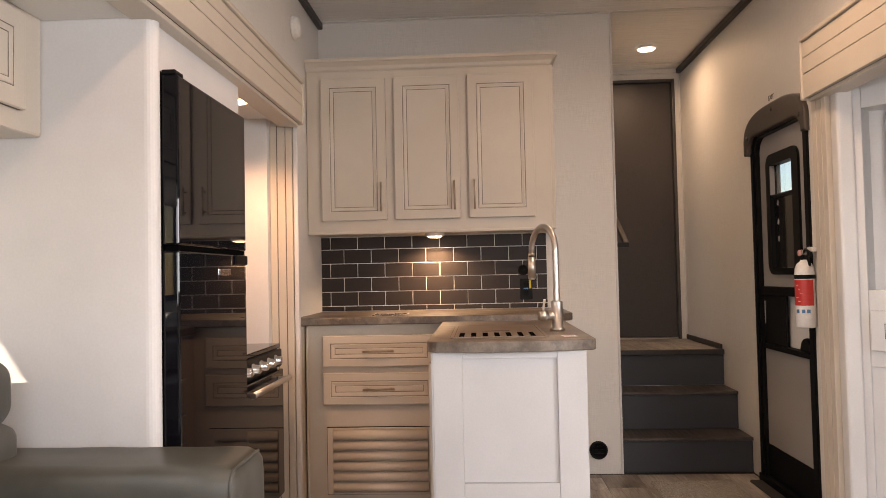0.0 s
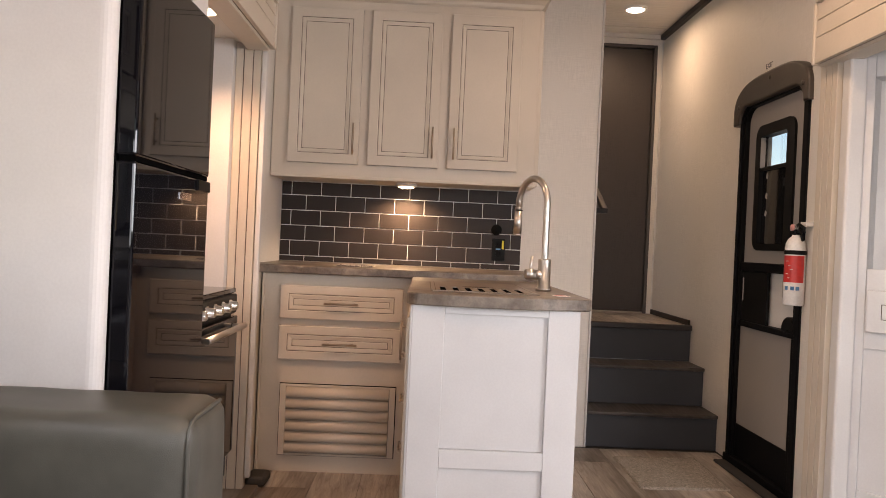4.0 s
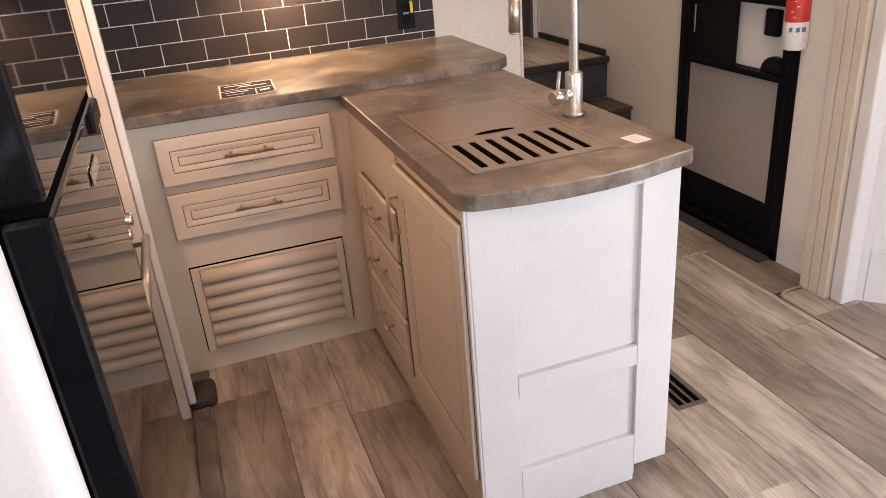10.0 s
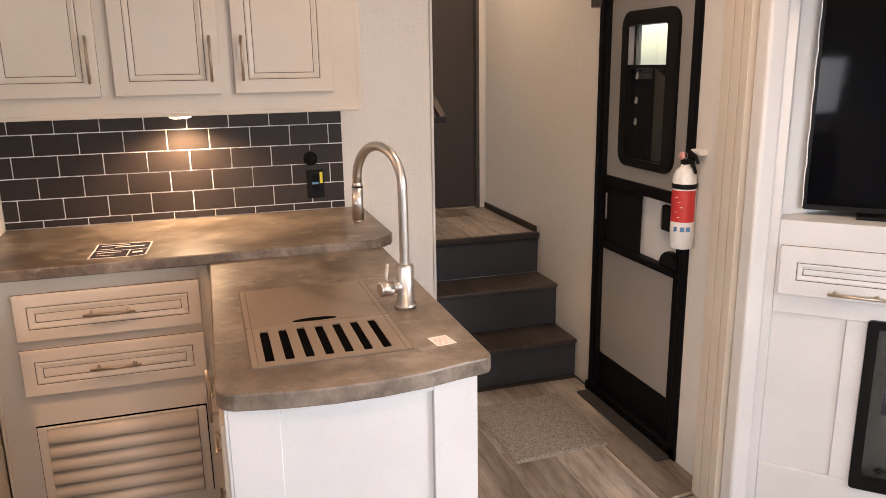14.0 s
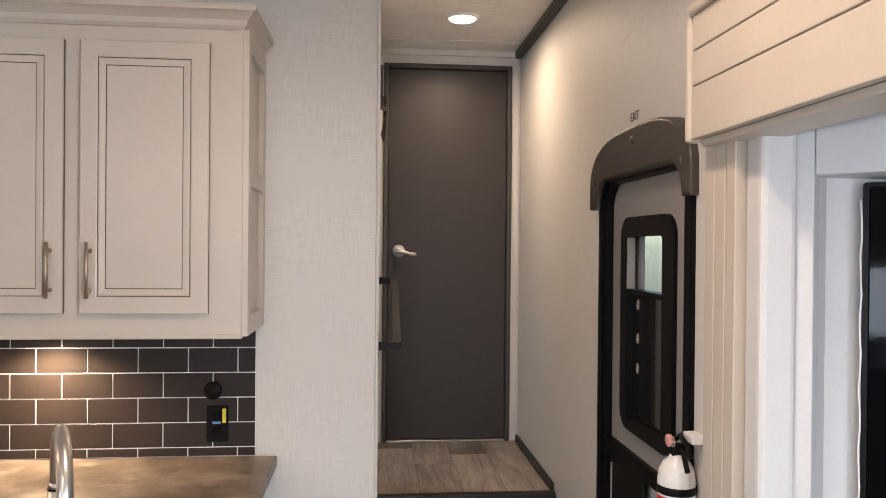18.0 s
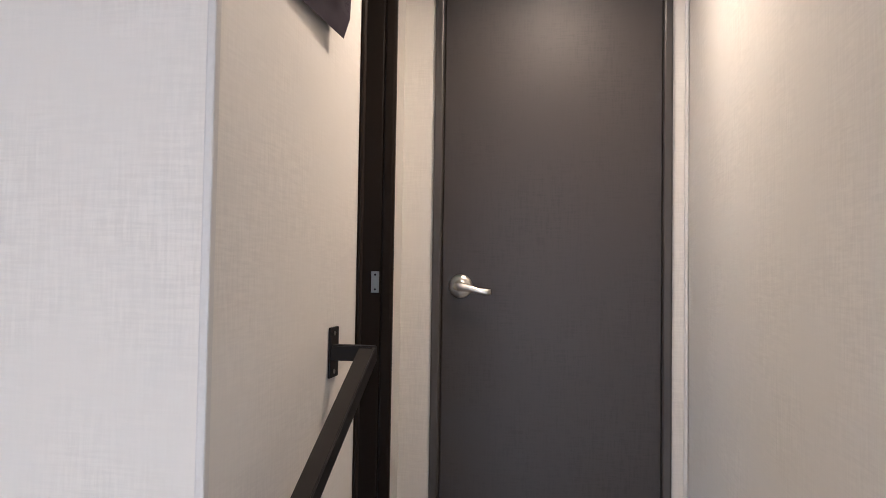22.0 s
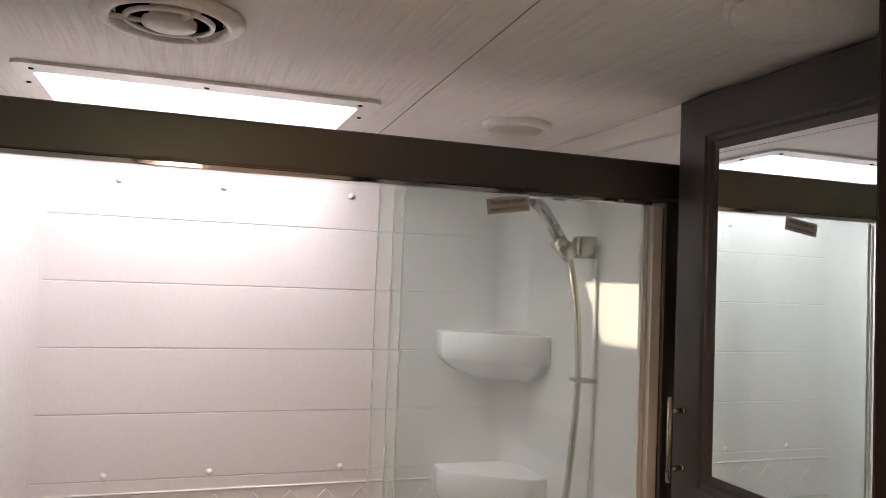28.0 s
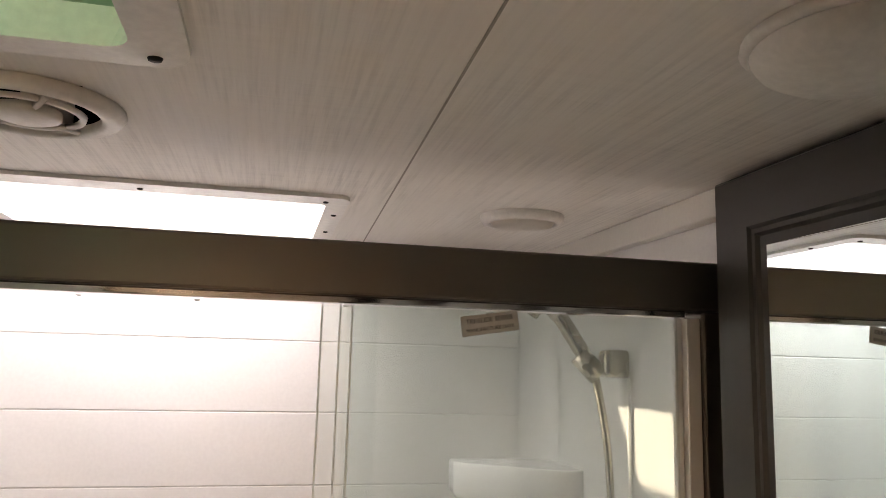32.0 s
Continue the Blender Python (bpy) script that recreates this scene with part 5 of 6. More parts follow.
dbox("slider_grip", "grey_panel", 0.05, 0.056, 0.028, 0.0335, 0.86, 0.98, bevel=0.002)
dbox("door_liner", "wall_plain", 0.27, 0.60, 0.062, 0.07, 0.755, 1.0135, label="pale inner face of the outer door")
lat = dbox("latch", "black", 0.475, 0.552, 0.035, 0.0615, 0.895, 0.998, bevel=0.008, label="black door latch")
dbox("latch_lever", "steel", 0.480, 0.488, 0.028, 0.0348, 0.905, 0.985, bevel=0.003, parent=lat)
part("lock_knob", slab(bmesh.new(), arc(0.545, 0.7555, 0.065, 0, 180, 12), 0, 0.03, 0.006), "black", ed, "round black lock housing", m=DM @ Matrix(((1, 0, 0, 0), (0, 0, 1, 0.03), (0, 1, 0, 0), (0, 0, 0, 1))))
dbox("upper_stile", "black_matte", 0.6005, 0.659, 0.025, 0.07, 0.755, 1.0135, bevel=0.004)
dbox("low_bar", "black_matte", 0.014, 0.659, 0.02, 0.07, 0.727, 0.7545, bevel=0.005)
dbox("lower_skin", "grey_panel", 0.0145, 0.588, 0.034, 0.06, 0.216, 0.7265, label="grey lower door skin")
dbox("lower_stile", "black_matte", 0.5925, 0.659, 0.025, 0.07, 0.045, 0.7265, bevel=0.004)
dbox("kick_panel", "black_matte", 0.014, 0.592, 0.03, 0.07, 0.045, 0.2135, bevel=0.004)
dbox("sill", "black_matte", -0.038, 0.708, 0.0, 0.09, -0.0, 0.044, bevel=0.004)
va = thing("door_valance", (XR, 3.6, 1.78), "padded brown vinyl arch with buttons over the entry door", "valance")
VA, VB, VZ = -0.072, 0.723, 1.78
mid, half = (VA + VB) / 2, (VB - VA) / 2
out_arch = [(VA, VZ)] + [(mid - half * math.copysign(abs(math.cos(radians(a))) ** 0.62, math.cos(radians(a))), VZ + 0.06 + 0.158 * math.sin(radians(a)) ** 0.85) for a in range(4, 180, 8)] + [(VB, VZ)]
in_arch = [(0.672, VZ)] + arc(0.588, 1.782, 0.084, 0, 90, 8) + arc(0.088, 1.782, 0.084, 90, 180, 8) + [(0.004, VZ)]
bm = fill_plate(bmesh.new(), out_arch + in_arch, -0.014, 0.028)
bmesh.ops.bevel(bm, geom=[e for e in bm.edges if len(e.link_faces) == 2 and all(abs(v.co.y + 0.014) < 1e-5 for v in e.verts)], offset=0.012, segments=4, affect='EDGES', profile=0.5)
part("padding", bm, "padded", va, m=DM, smooth=False)
for u, z in ((0.0, 1.868), (0.345, 1.957), (0.672, 1.862)):
    part("button", lathe(bmesh.new(), [(0.012, 0), (0.0115, 0.004), (0.007, 0.007), (0, 0.008)], DM @ Vector((u, -0.013, z)), (-1, 0, 0), 14), "padded", va)
ex = thing("exit_sticker", (XR, 3.747, 2.04), "small EXIT lettering on the wall above the door", "sign")
words("exit_letters", "EXIT", 0.036, Matrix(((0, 0, -1, XR - 0.0006), (-1, 0, 0, 3.747), (0, 1, 0, 2.041), (0, 0, 0, 1))), "ink", ex)

fe = thing("fire_extinguisher", (1.366, 3.268, 0.885), "white fire extinguisher with red label on a wall bracket", "fire extinguisher")
FX, FY = 1.366, 3.268
part("cylinder", lathe(bmesh.new(), [(0, 0), (0.038, 0), (0.0425, 0.006), (0.0425, 0.245), (0.040, 0.268), (0.031, 0.288), (0.018, 0.298), (0.016, 0.306), (0, 0.306)], (FX, FY, 0.885), segs=28), "white", fe)
lab = bmesh.new()
for z0, z1, mi in ((0.945, 0.985, 2), (0.985, 1.085, 1), (1.085, 1.10, 1)):
    a0, a1 = (150, 300)
    n = 14
    ring = [[lab.verts.new((FX + 0.0431 * math.cos(radians(a0 + (a1 - a0) * k / n)), FY + 0.0431 * math.sin(radians(a0 + (a1 - a0) * k / n)), z)) for k in range(n + 1)] for z in (z0, z1)]
    for k in range(n):
        f = lab.faces.new((ring[0][k], ring[0][k + 1], ring[1][k + 1], ring[1][k]))
        f.material_index, f.smooth = mi - 1, True
part("label", lab, ["red", "paper"], fe, "red and white instruction label")
for k in range(5):
    a = radians(205 + 12 * (k % 3))
    part("print_line", B(FX + 0.0435 * math.cos(a) - 0.008, FX + 0.0435 * math.cos(a) + 0.004, FY + 0.0435 * math.sin(a) - 0.001, FY + 0.0435 * math.sin(a) + 0.001, 1.075 - k * 0.018, 1.0775 - k * 0.018), "paper", fe)
for a in (205, 235, 262):
    part("pictogram", B(FX + 0.0437 * math.cos(radians(a)) - 0.007, FX + 0.0437 * math.cos(radians(a)) + 0.007, FY + 0.0437 * math.sin(radians(a)) - 0.003, FY + 0.0437 * math.sin(radians(a)) + 0.003, 0.952, 0.968), "blue", fe)
part("strap", lathe(bmesh.new(), [(0.0438, 0), (0.0448, 0.002), (0.0448, 0.016), (0.0438, 0.018)], (FX, FY, 1.105), segs=28), "black", fe)
part("strap_arm", B(FX, XR - 0.021, FY - 0.012, FY + 0.012, 1.106, 1.122, 0.002), "black", fe)
part("valve_head", B(FX - 0.016, FX + 0.016, FY - 0.014, FY + 0.014, 1.188, 1.214, 0.005), "black", fe)
part("gauge", lathe(bmesh.new(), [(0.014, 0), (0.014, 0.008), (0.011, 0.010), (0, 0.0095)], (FX - 0.014, FY, 1.222), (-1, 0, 0), 18), "pink", fe)
part("upper_lever", tube(bmesh.new(), [(FX, FY + 0.01, 1.222), (FX, FY - 0.02, 1.238), (FX, FY - 0.055, 1.224), (FX, FY - 0.07, 1.20)], 0.006, 8), "black", fe)
part("lower_lever", tube(bmesh.new(), [(FX, FY, 1.205), (FX, FY - 0.035, 1.205), (FX, FY - 0.06, 1.165)], 0.006, 8), "black", fe)
part("nozzle", tube(bmesh.new(), [(FX, FY + 0.012, 1.206), (FX, FY + 0.045, 1.214)], 0.006, 8), "white", fe)
part("pull_ring", tube(bmesh.new(), [(FX - 0.018, FY - 0.02 + 0.011 * math.cos(radians(a)), 1.224 + 0.011 * math.sin(radians(a))) for a in range(0, 375, 25)], 0.0015, 6), "steel", fe)
part("wall_hook", B(1.375, XR - 0.021, FY - 0.062, FY - 0.01, 1.226, 1.246, 0.003), "white", fe)

rug = bmesh.new()
rr, NR = random.Random(21), 64
rows = []
for i in range(NR + 1):
    u = i / NR
    row = []
    for k in range(NR + 1):
        v = k / NR
        rim = min(i, NR - i, k, NR - k)
        x = (0.80 + 0.432 * u) * (1 - v) + (0.80 + 0.446 * u) * v
        y = (3.462 + 0.020 * u) * (1 - v) + (3.978 + 0.034 * u) * v
        j = 0.0035 if rim == 0 else 0.002
        row.append(rug.verts.new((x + rr.uniform(-j, j), y + rr.uniform(-j, j), 0.0006 if rim == 0 else 0.009 + rr.uniform(-0.002, 0.0035))))
    rows.append(row)
for i in range(NR):
    for k in range(NR):
        rug.faces.new((rows[i][k], rows[i + 1][k], rows[i + 1][k + 1], rows[i][k + 1])).smooth = True
solid("door_rug", rug, "rug", "small beige pile rug at the foot of the steps", "rug")
solid("threshold_mat", B(1.335, 1.398, 3.30, 3.98, 0.0005, 0.014, 0.005), "rubber", "dark strip mat along the entry door", "mat")
fv = thing("floor_vent", (0.51, 2.75, 0), "brown metal floor register with long slots", "vent")
part("plate", slab(bmesh.new(), round_rect(0.452, 0.562, 2.615, 2.888, 0.006), 0.0005, 0.004, 0.001), "register", fv)
# black plates on top of the register paint the shade in its slots
for k in range(3):
    part("slot", B(0.466 + k * 0.029, 0.484 + k * 0.029, 2.632, 2.872, 0.0041, 0.0046), "void", fv)
    part("rib", B(0.4845 + k * 0.029, 0.4915 + k * 0.029, 2.632, 2.872, 0.0041, 0.0062, 0.001), "register", fv)

# a travel trailer parked outside the entry door
tr = thing("travel_trailer", (7.6, 5.0, -0.9), "white travel trailer parked outside on the lot", "trailer")
part("body", B(6.6, 9.2, 2.0, 9.5, -0.35, 2.4, 0.25, segs=3), "white", tr)
part("stripe", B(6.585, 6.60, 3.0, 9.2, 0.45, 0.62), "blue", tr)
part("window", B(6.58, 6.6, 5.5, 7.2, 1.0, 1.7, 0.005), "dark_glass", tr)
part("skirt", B(6.58, 6.6, 2.3, 9.3, -0.35, -0.1), "grey_panel", tr)



# ---- landing ----
round_lamp("hall_light", (1.055, 4.89, CEIL), 0.075, "lit_hall", "lit round ceiling light over the landing")
hdoor = thing("door_2", (1.06, YH, ZL), "dark charcoal wood-grain door in a matching frame, closed", "door", kind=STRUCT)
part("slab", B(0.749, 1.361, 5.492, 5.53, ZL + 0.012, 2.566, 0.002), "dark_door", hdoor)
fr = part("frame_jamb", B(0.722, 0.7475, YH - 0.016, 5.56, ZL, 2.592, 0.005), "dark_wood", hdoor)
part("frame_jamb", B(1.3625, 1.386, YH - 0.016, 5.56, ZL, 2.592, 0.005), "dark_wood", hdoor)
part("frame_head", B(0.748, 1.362, YH - 0.016, 5.56, 2.568, 2.592, 0.005), "dark_wood", hdoor)
part("threshold", B(0.748, 1.362, YH - 0.01, 5.55, ZL, ZL + 0.010, 0.003), "steel", hdoor)
HX, HY, HZ = 0.803, 5.492, 1.627
lev = part("door_handle", lathe(bmesh.new(), [(0.034, 0), (0.034, 0.005), (0.029, 0.010), (0.020, 0.012), (0.012, 0.014), (0.012, 0.040), (0, 0.040)], (HX, HY, HZ), (0, -1, 0), 24), "steel", hdoor, "satin nickel lever handle")
part("lever", tapered_blade([(HX - 0.014, HY - 0.044, HZ, 0.011, 0.007), (HX + 0.004, HY - 0.047, HZ, 0.0135, 0.009), (HX + 0.03, HY - 0.046, HZ - 0.005, 0.0105, 0.007), (HX + 0.055, HY - 0.045, HZ - 0.012, 0.0085, 0.005), (HX + 0.078, HY - 0.045, HZ - 0.015, 0.0095, 0.0045), (HX + 0.090, HY - 0.045, HZ - 0.015, 0.008, 0.004)]), "steel", lev, smooth=True)

bd = thing("doorway_bath", (0.64, 5.08, ZL), "dark brown wooden frame of the bathroom doorway", "door frame", kind=STRUCT)
part("near_jamb", B(0.598, 0.690, 4.7885, 4.805, ZL, 2.632, 0.003), "jamb_wood", bd)
part("near_casing", B(0.6902, 0.698, 4.786, 4.807, ZL, 2.632, 0.004), "jamb_wood", bd)
part("far_jamb", B(0.543, 0.6035, 5.340, 5.400, ZL, 2.632, 0.004), "jamb_wood", bd)
part("far_casing", B(0.604, 0.6365, 5.337, 5.361, ZL, 2.632, 0.008, segs=3), "jamb_wood", bd)
part("head_jamb", B(0.56, 0.697, 4.808, 5.3395, 2.612, 2.632, 0.003), "jamb_wood", bd)
SPX, SPZ = 0.589, 1.636
sp = part("strike_plate", B(SPX - 0.011, SPX + 0.011, 5.3375, 5.3398, SPZ - 0.029, SPZ + 0.029, 0.0008), "steel", bd, "bright metal strike plate")
for z in (SPZ - 0.02, SPZ + 0.02):
    part("screw", cyl(bmesh.new(), (SPX, 5.3365, z), (SPX, 5.3374, z), 0.003, None, 10), "black", sp)

hr = thing("handrail", (0.69, 4.4, 1.3), "dark bronze square-tube handrail beside the steps", "handrail")
A, C = Vector((0.758, 4.633, 1.517)), Vector((0.758, 4.228, 1.309))


def square_bar(a, b, w):
    d = (b - a).normalized()
    side = Vector((1, 0, 0)) if abs(d.x) < 0.5 else Vector((0, 1, 0))
    up = d.cross(side).normalized()
    bm = bmesh.new()
    ends = [[bm.verts.new(p + s * w / 2 * side + u * w / 2 * up) for s, u in ((-1, -1), (1, -1), (1, 1), (-1, 1))] for p in (a, b)]
    for k in range(4):
        bm.faces.new((ends[0][k], ends[0][(k + 1) % 4], ends[1][(k + 1) % 4], ends[1][k]))
    bm.faces.new(ends[0][::-1]), bm.faces.new(ends[1])
    bmesh.ops.recalc_face_normals(bm, faces=bm.faces[:])
    bmesh.ops.bevel(bm, geom=bm.edges[:], offset=0.002, segments=2, affect='EDGES')
    return bm


part("rail", square_bar(A, C, 0.029), "rail_bronze", hr)
for P in (A, C):
    part("return", square_bar(P + Vector((0.012, 0, 0)), Vector((0.692, P.y + 0.0, P.z)), 0.027), "rail_bronze", hr)
    pl = part("wall_plate", B(0.6905, 0.695, P.y - 0.018, P.y + 0.031, P.z - 0.045, P.z + 0.044, 0.002), "rail_bronze", hr)
    for z in (P.z + 0.033, P.z - 0.034):
        part("screw", cyl(bmesh.new(), (0.695, P.y + 0.004, z), (0.6965, P.y + 0.004, z), 0.004, None, 10), "steel", pl)

bk = thing("wall_pouch", (0.69, 4.5, 2.2), "dark document pouch with a printed brochure hanging on the wall", "brochure holder")
part("holder", B(0.691, 0.704, 4.300, 4.585, 2.190, 2.302, 0.003), "dark_trim", bk)
part("face_plate", B(0.7045, 0.706, 4.312, 4.575, 2.197, 2.296, 0.001), "silver_label", bk, "grey brushed face")
part("clip", square_bar(Vector((0.712, 4.385, 2.206)), Vector((0.716, 4.60, 2.166)), 0.011), "dark_trim", bk)
part("clip_sleeve", square_bar(Vector((0.712, 4.475, 2.190)), Vector((0.714, 4.52, 2.181)), 0.014), "steel", bk, "bright clip sleeve")
bm = bmesh.new()
rows = [[bm.verts.new((0.698 + 0.018 * (1 - v) * v * 4 * 0.6 + 0.012 * u, 4.395 + 0.222 * u - 0.012 * v, 2.200 - 0.03 * u * (1 - v) - 0.135 * v)) for v in (0, 0.33, 0.66, 1)] for u in (0, 0.33, 0.66, 1)]
for i in range(3):
    for j in range(3):
        f = bm.faces.new((rows[i][j], rows[i + 1][j], rows[i + 1][j + 1], rows[i][j + 1]))
        f.material_index = 1 if (i, j) == (1, 0) else 0
        f.smooth = True
bmesh.ops.solidify(bm, geom=bm.faces[:], thickness=0.002)
part("brochure", bm, ["purple", "pink"], bk, "dark printed brochure")



# ---- bathroom ----
sh = thing("shower_surround", (-0.6, 5.1, ZL), "white moulded shower walls with horizontal grooves", "shower", kind=STRUCT)
XB, YA, YB2 = -0.952, 4.497, 5.752
part("back_liner", B(XB - 0.012, XB - 0.0024, YA - 0.01, YB2, ZL, 2.60), "shower", sh)
part("front_liner", B(XB, -0.272, YA - 0.014, YA - 0.0024, ZL, 2.60), "shower", sh)
part("side_liner", B(XB, -0.272, YB2 - 0.002, YB2 + 0.004, ZL, 2.60), "shower", sh)
rows_z = [ZL + 0.02] + [1.092 + 0.15 * k for k in range(10)] + [2.60]
for k, (z0, z1) in enumerate(zip(rows_z, rows_z[1:])):
    part("panel", B(XB - 0.0044, XB, YA + 0.088, YB2 - 0.076, z0 + 0.0006, z1 - 0.0006, 0.0042), "shower", sh)
    part("panel", B(XB + 0.09, -0.274, YA - 0.0044, YA, z0 + 0.0006, z1 - 0.0006, 0.0042), "shower", sh)
cv = bmesh.new()
slab(cv, arc(XB + 0.09, YA + 0.09, 0.09, 180, 270, 16) + [(XB - 0.002, YA - 0.002)], ZL, 2.6)
part("corner_cove", cv, "shower", sh)
cv = bmesh.new()
pts = arc(XB + 0.07, YB2 - 0.075, 0.07, 180, 90, 16)
slab(cv, pts + [(XB - 0.004, YB2 - 0.003)], ZL, 2.6)
part("corner_cove", cv, "shower", sh)
for y in (4.733, 4.963, 5.274):
    for z in (2.527, 1.853):
        part("rivet", lathe(bmesh.new(), [(0.008, 0), (0.0065, 0.004), (0, 0.006)], (XB, y, z), (1, 0, 0), 10), "white", sh)
band = bmesh.new()
for k in range(14):
    y = YA + 0.04 + k * 0.088
    if y + 0.088 < YB2 - 0.02:
        tube(band, [(XB, y, 1.705), (XB, y + 0.088, 1.80)], 0.0013, 6)
        tube(band, [(XB, y, 1.80), (XB, y + 0.088, 1.705)], 0.0013, 6)
for z in (1.695, 1.812):
    tube(band, [(XB, YA + 0.035, z), (XB, YB2 - 0.02, z)], 0.003, 6)
part("diamond_band", band, "shower", sh, "raised diamond pattern band")
part("pan", B(XB, -0.24, YA, YB2 - 0.003, ZL, ZL + 0.12, 0.01), "shower", sh)
for zt in (2.196, 1.848):
    bm = bmesh.new()
    levels = ((0, 0.985), (-0.005, 1.0), (-0.066, 1.0), (-0.071, 0.98), (-0.088, 0.90), (-0.108, 0.75), (-0.124, 0.52), (-0.132, 0.25))
    prev = None
    for dz, k in levels:
        x1, y1 = XB + 0.195 * k, YB2 - 0.003 - 0.232 * k
        ring = [(XB + 0.0005, y1), (XB + 0.05 * k, y1), (XB + 0.072 * k, y1 + 0.010), (x1 - 0.02 * k, YB2 - 0.003 - 0.075 * k), (x1, YB2 - 0.003 - 0.045 * k), (x1, YB2 - 0.0035), (XB + 0.0005, YB2 - 0.0035)]
        vs = [bm.verts.new((x, y, zt + dz)) for x, y in ring]
        if prev is None:
            bm.faces.new(vs)
        else:
            for i in range(len(vs)):
                j = (i + 1) % len(vs)
                bm.faces.new((prev[i], prev[j], vs[j], vs[i])).smooth = True
        prev = vs
    bm.faces.new(prev[::-1])
    bmesh.ops.recalc_face_normals(bm, faces=bm.faces[:])
    part("corner_shelf", bm, "shower", sh, "moulded white corner shelf")

sd2 = thing("shower_door", (-0.256, 5.1, ZL), "dark-framed sliding glass shower door, half open", "shower door")
part("header", B(-0.285, -0.235, 4.462, 5.756, 2.484, 2.553, 0.004), "bronze_frame", sd2)
part("track", B(-0.275, -0.24, 4.462, 5.675, 2.474, 2.4835, 0.002), "chrome", sd2)
part("side_post", B(-0.285, -0.235, 5.697, 5.756, ZL, 2.4835, 0.004), "bronze_frame", sd2)
part("side_channel", B(-0.275, -0.24, 5.676, 5.6965, ZL, 2.4735, 0.002), "white_trim", sd2)
part("side_channel", B(-0.262, -0.252, 5.664, 5.6755, ZL, 2.4735, 0.002), "white_trim", sd2)
part("curb", B(-0.29, -0.23, 4.462, 5.75, ZL, ZL + 0.14, 0.006), "white", sd2)
for x, y0, y1 in ((-0.245, 5.213, 5.663), (-0.256, 5.199, 5.6635), (-0.268, 5.177, 5.6755)):
    g = part("glass_panel", B(x - 0.002, x + 0.002, y0, y1, ZL + 0.145, 2.473, 0.0008), "shower_glass", sd2)
    g.visible_shadow = False
    part("panel_edge", B(x - 0.0022, x + 0.0022, y0 - 0.0022, y0 - 0.0002, ZL + 0.145, 2.472), "glass_edge", sd2)
ls = thing("glass_label", (-0.24, 5.41, 2.45), "small silver maker's label on the shower glass", "label")
TILT = Matrix.Translation((0, 5.391, 2.456)) @ Matrix.Rotation(radians(9), 4, 'X') @ Matrix.Translation((0, -5.41, -2.4515))
part("plate", B(-0.2425, -0.2412, 5.371, 5.449, 2.4385, 2.4645), "silver_label", ls, m=TILT)
LM = Matrix(((0, 0, 1, -0.2409), (1, 0, 0, 5.41), (0, 1, 0, 2.4565), (0, 0, 0, 1)))
words("line", "TRI-SLIDE SERIES", 0.0088, TILT @ LM, "ink", ls, 0.0002)
words("line", "MANUFACTURE DATE", 0.0066, TILT @ Matrix.Translation((0, 0, -0.0115)) @ LM, "ink", ls, 0.0002)

sw = thing("hand_shower", (-0.57, 5.74, 2.1), "brushed nickel hand shower with hose and lever valve", "shower head")
SX = -0.567
part("holder", B(SX - 0.018, SX + 0.018, 5.700, YB2 - 0.0025, 2.385, 2.435, 0.008), "nickel_warm", sw)
part("clamp", cyl(bmesh.new(), (SX - 0.01, 5.70, 2.388), (SX - 0.02, 5.665, 2.425), 0.021, 0.019, 16), "nickel_warm", sw)
part("handset", tube(bmesh.new(), [(SX - 0.012, 5.69, 2.395), (SX - 0.02, 5.665, 2.44), (SX - 0.03, 5.635, 2.49), (SX - 0.045, 5.60, 2.53)], 0.0145, 14), "nickel_warm", sw)
part("spray_face", cyl(bmesh.new(), (SX - 0.04, 5.59, 2.545), (SX - 0.055, 5.565, 2.515), 0.036, 0.04, 24), "nickel_warm", sw)
hose = [Vector((SX - 0.012, 5.692, 2.39)), Vector((SX - 0.004, 5.70, 2.34)), Vector((SX + 0.004, 5.71, 2.25)), Vector((SX + 0.006, 5.715, 2.12)), Vector((SX - 0.002, 5.712, 2.0)), Vector((SX - 0.01, 5.705, 1.88)), Vector((SX - 0.014, 5.69, 1.75)), Vector((SX - 0.03, 5.68, 1.6)), Vector((SX - 0.01, 5.68, 1.45)), Vector((SX + 0.01, 5.69, 1.6)), Vector((SX - 0.004, 5.70, 1.70))]
fine = []
for i in range(len(hose) - 1):
    p0, p1, p2, p3 = hose[max(i - 1, 0)], hose[i], hose[i + 1], hose[min(i + 2, len(hose) - 1)]
    for k in range(16):
        s = k / 16
        fine.append(0.5 * ((2 * p1) + (p2 - p0) * s + (2 * p0 - 5 * p1 + 4 * p2 - p3) * s * s + (3 * p1 - p0 - 3 * p2 + p3) * s ** 3))
bm = bmesh.new()
tube(bm, fine, 0.0066, 8)
part("hose", bm, "hose", sw)
rib = bmesh.new()
for i in range(2, len(fine) - 2, 1):
    d = (fine[i + 1] - fine[i - 1]).normalized()
    cyl(rib, fine[i] - d * 0.0016, fine[i] + d * 0.0016, 0.0078, None, 8)
part("hose_ribs", rib, "hose", sw)["kind"] = "stuff"
part("hose_clip", B(SX - 0.014, SX + 0.03, 5.703, YB2 - 0.0025, 2.112, 2.122, 0.003), "nickel_warm", sw)
part("riser_pipe", tube(bmesh.new(), [(SX + 0.022, 5.742, 2.385), (SX + 0.022, 5.742, 1.80)], 0.0035, 8), "white", sw)
part("valve_plate", B(SX - 0.05, SX + 0.07, 5.744, YB2 - 0.0025, 1.66, 1.80, 0.003), "white", sw)
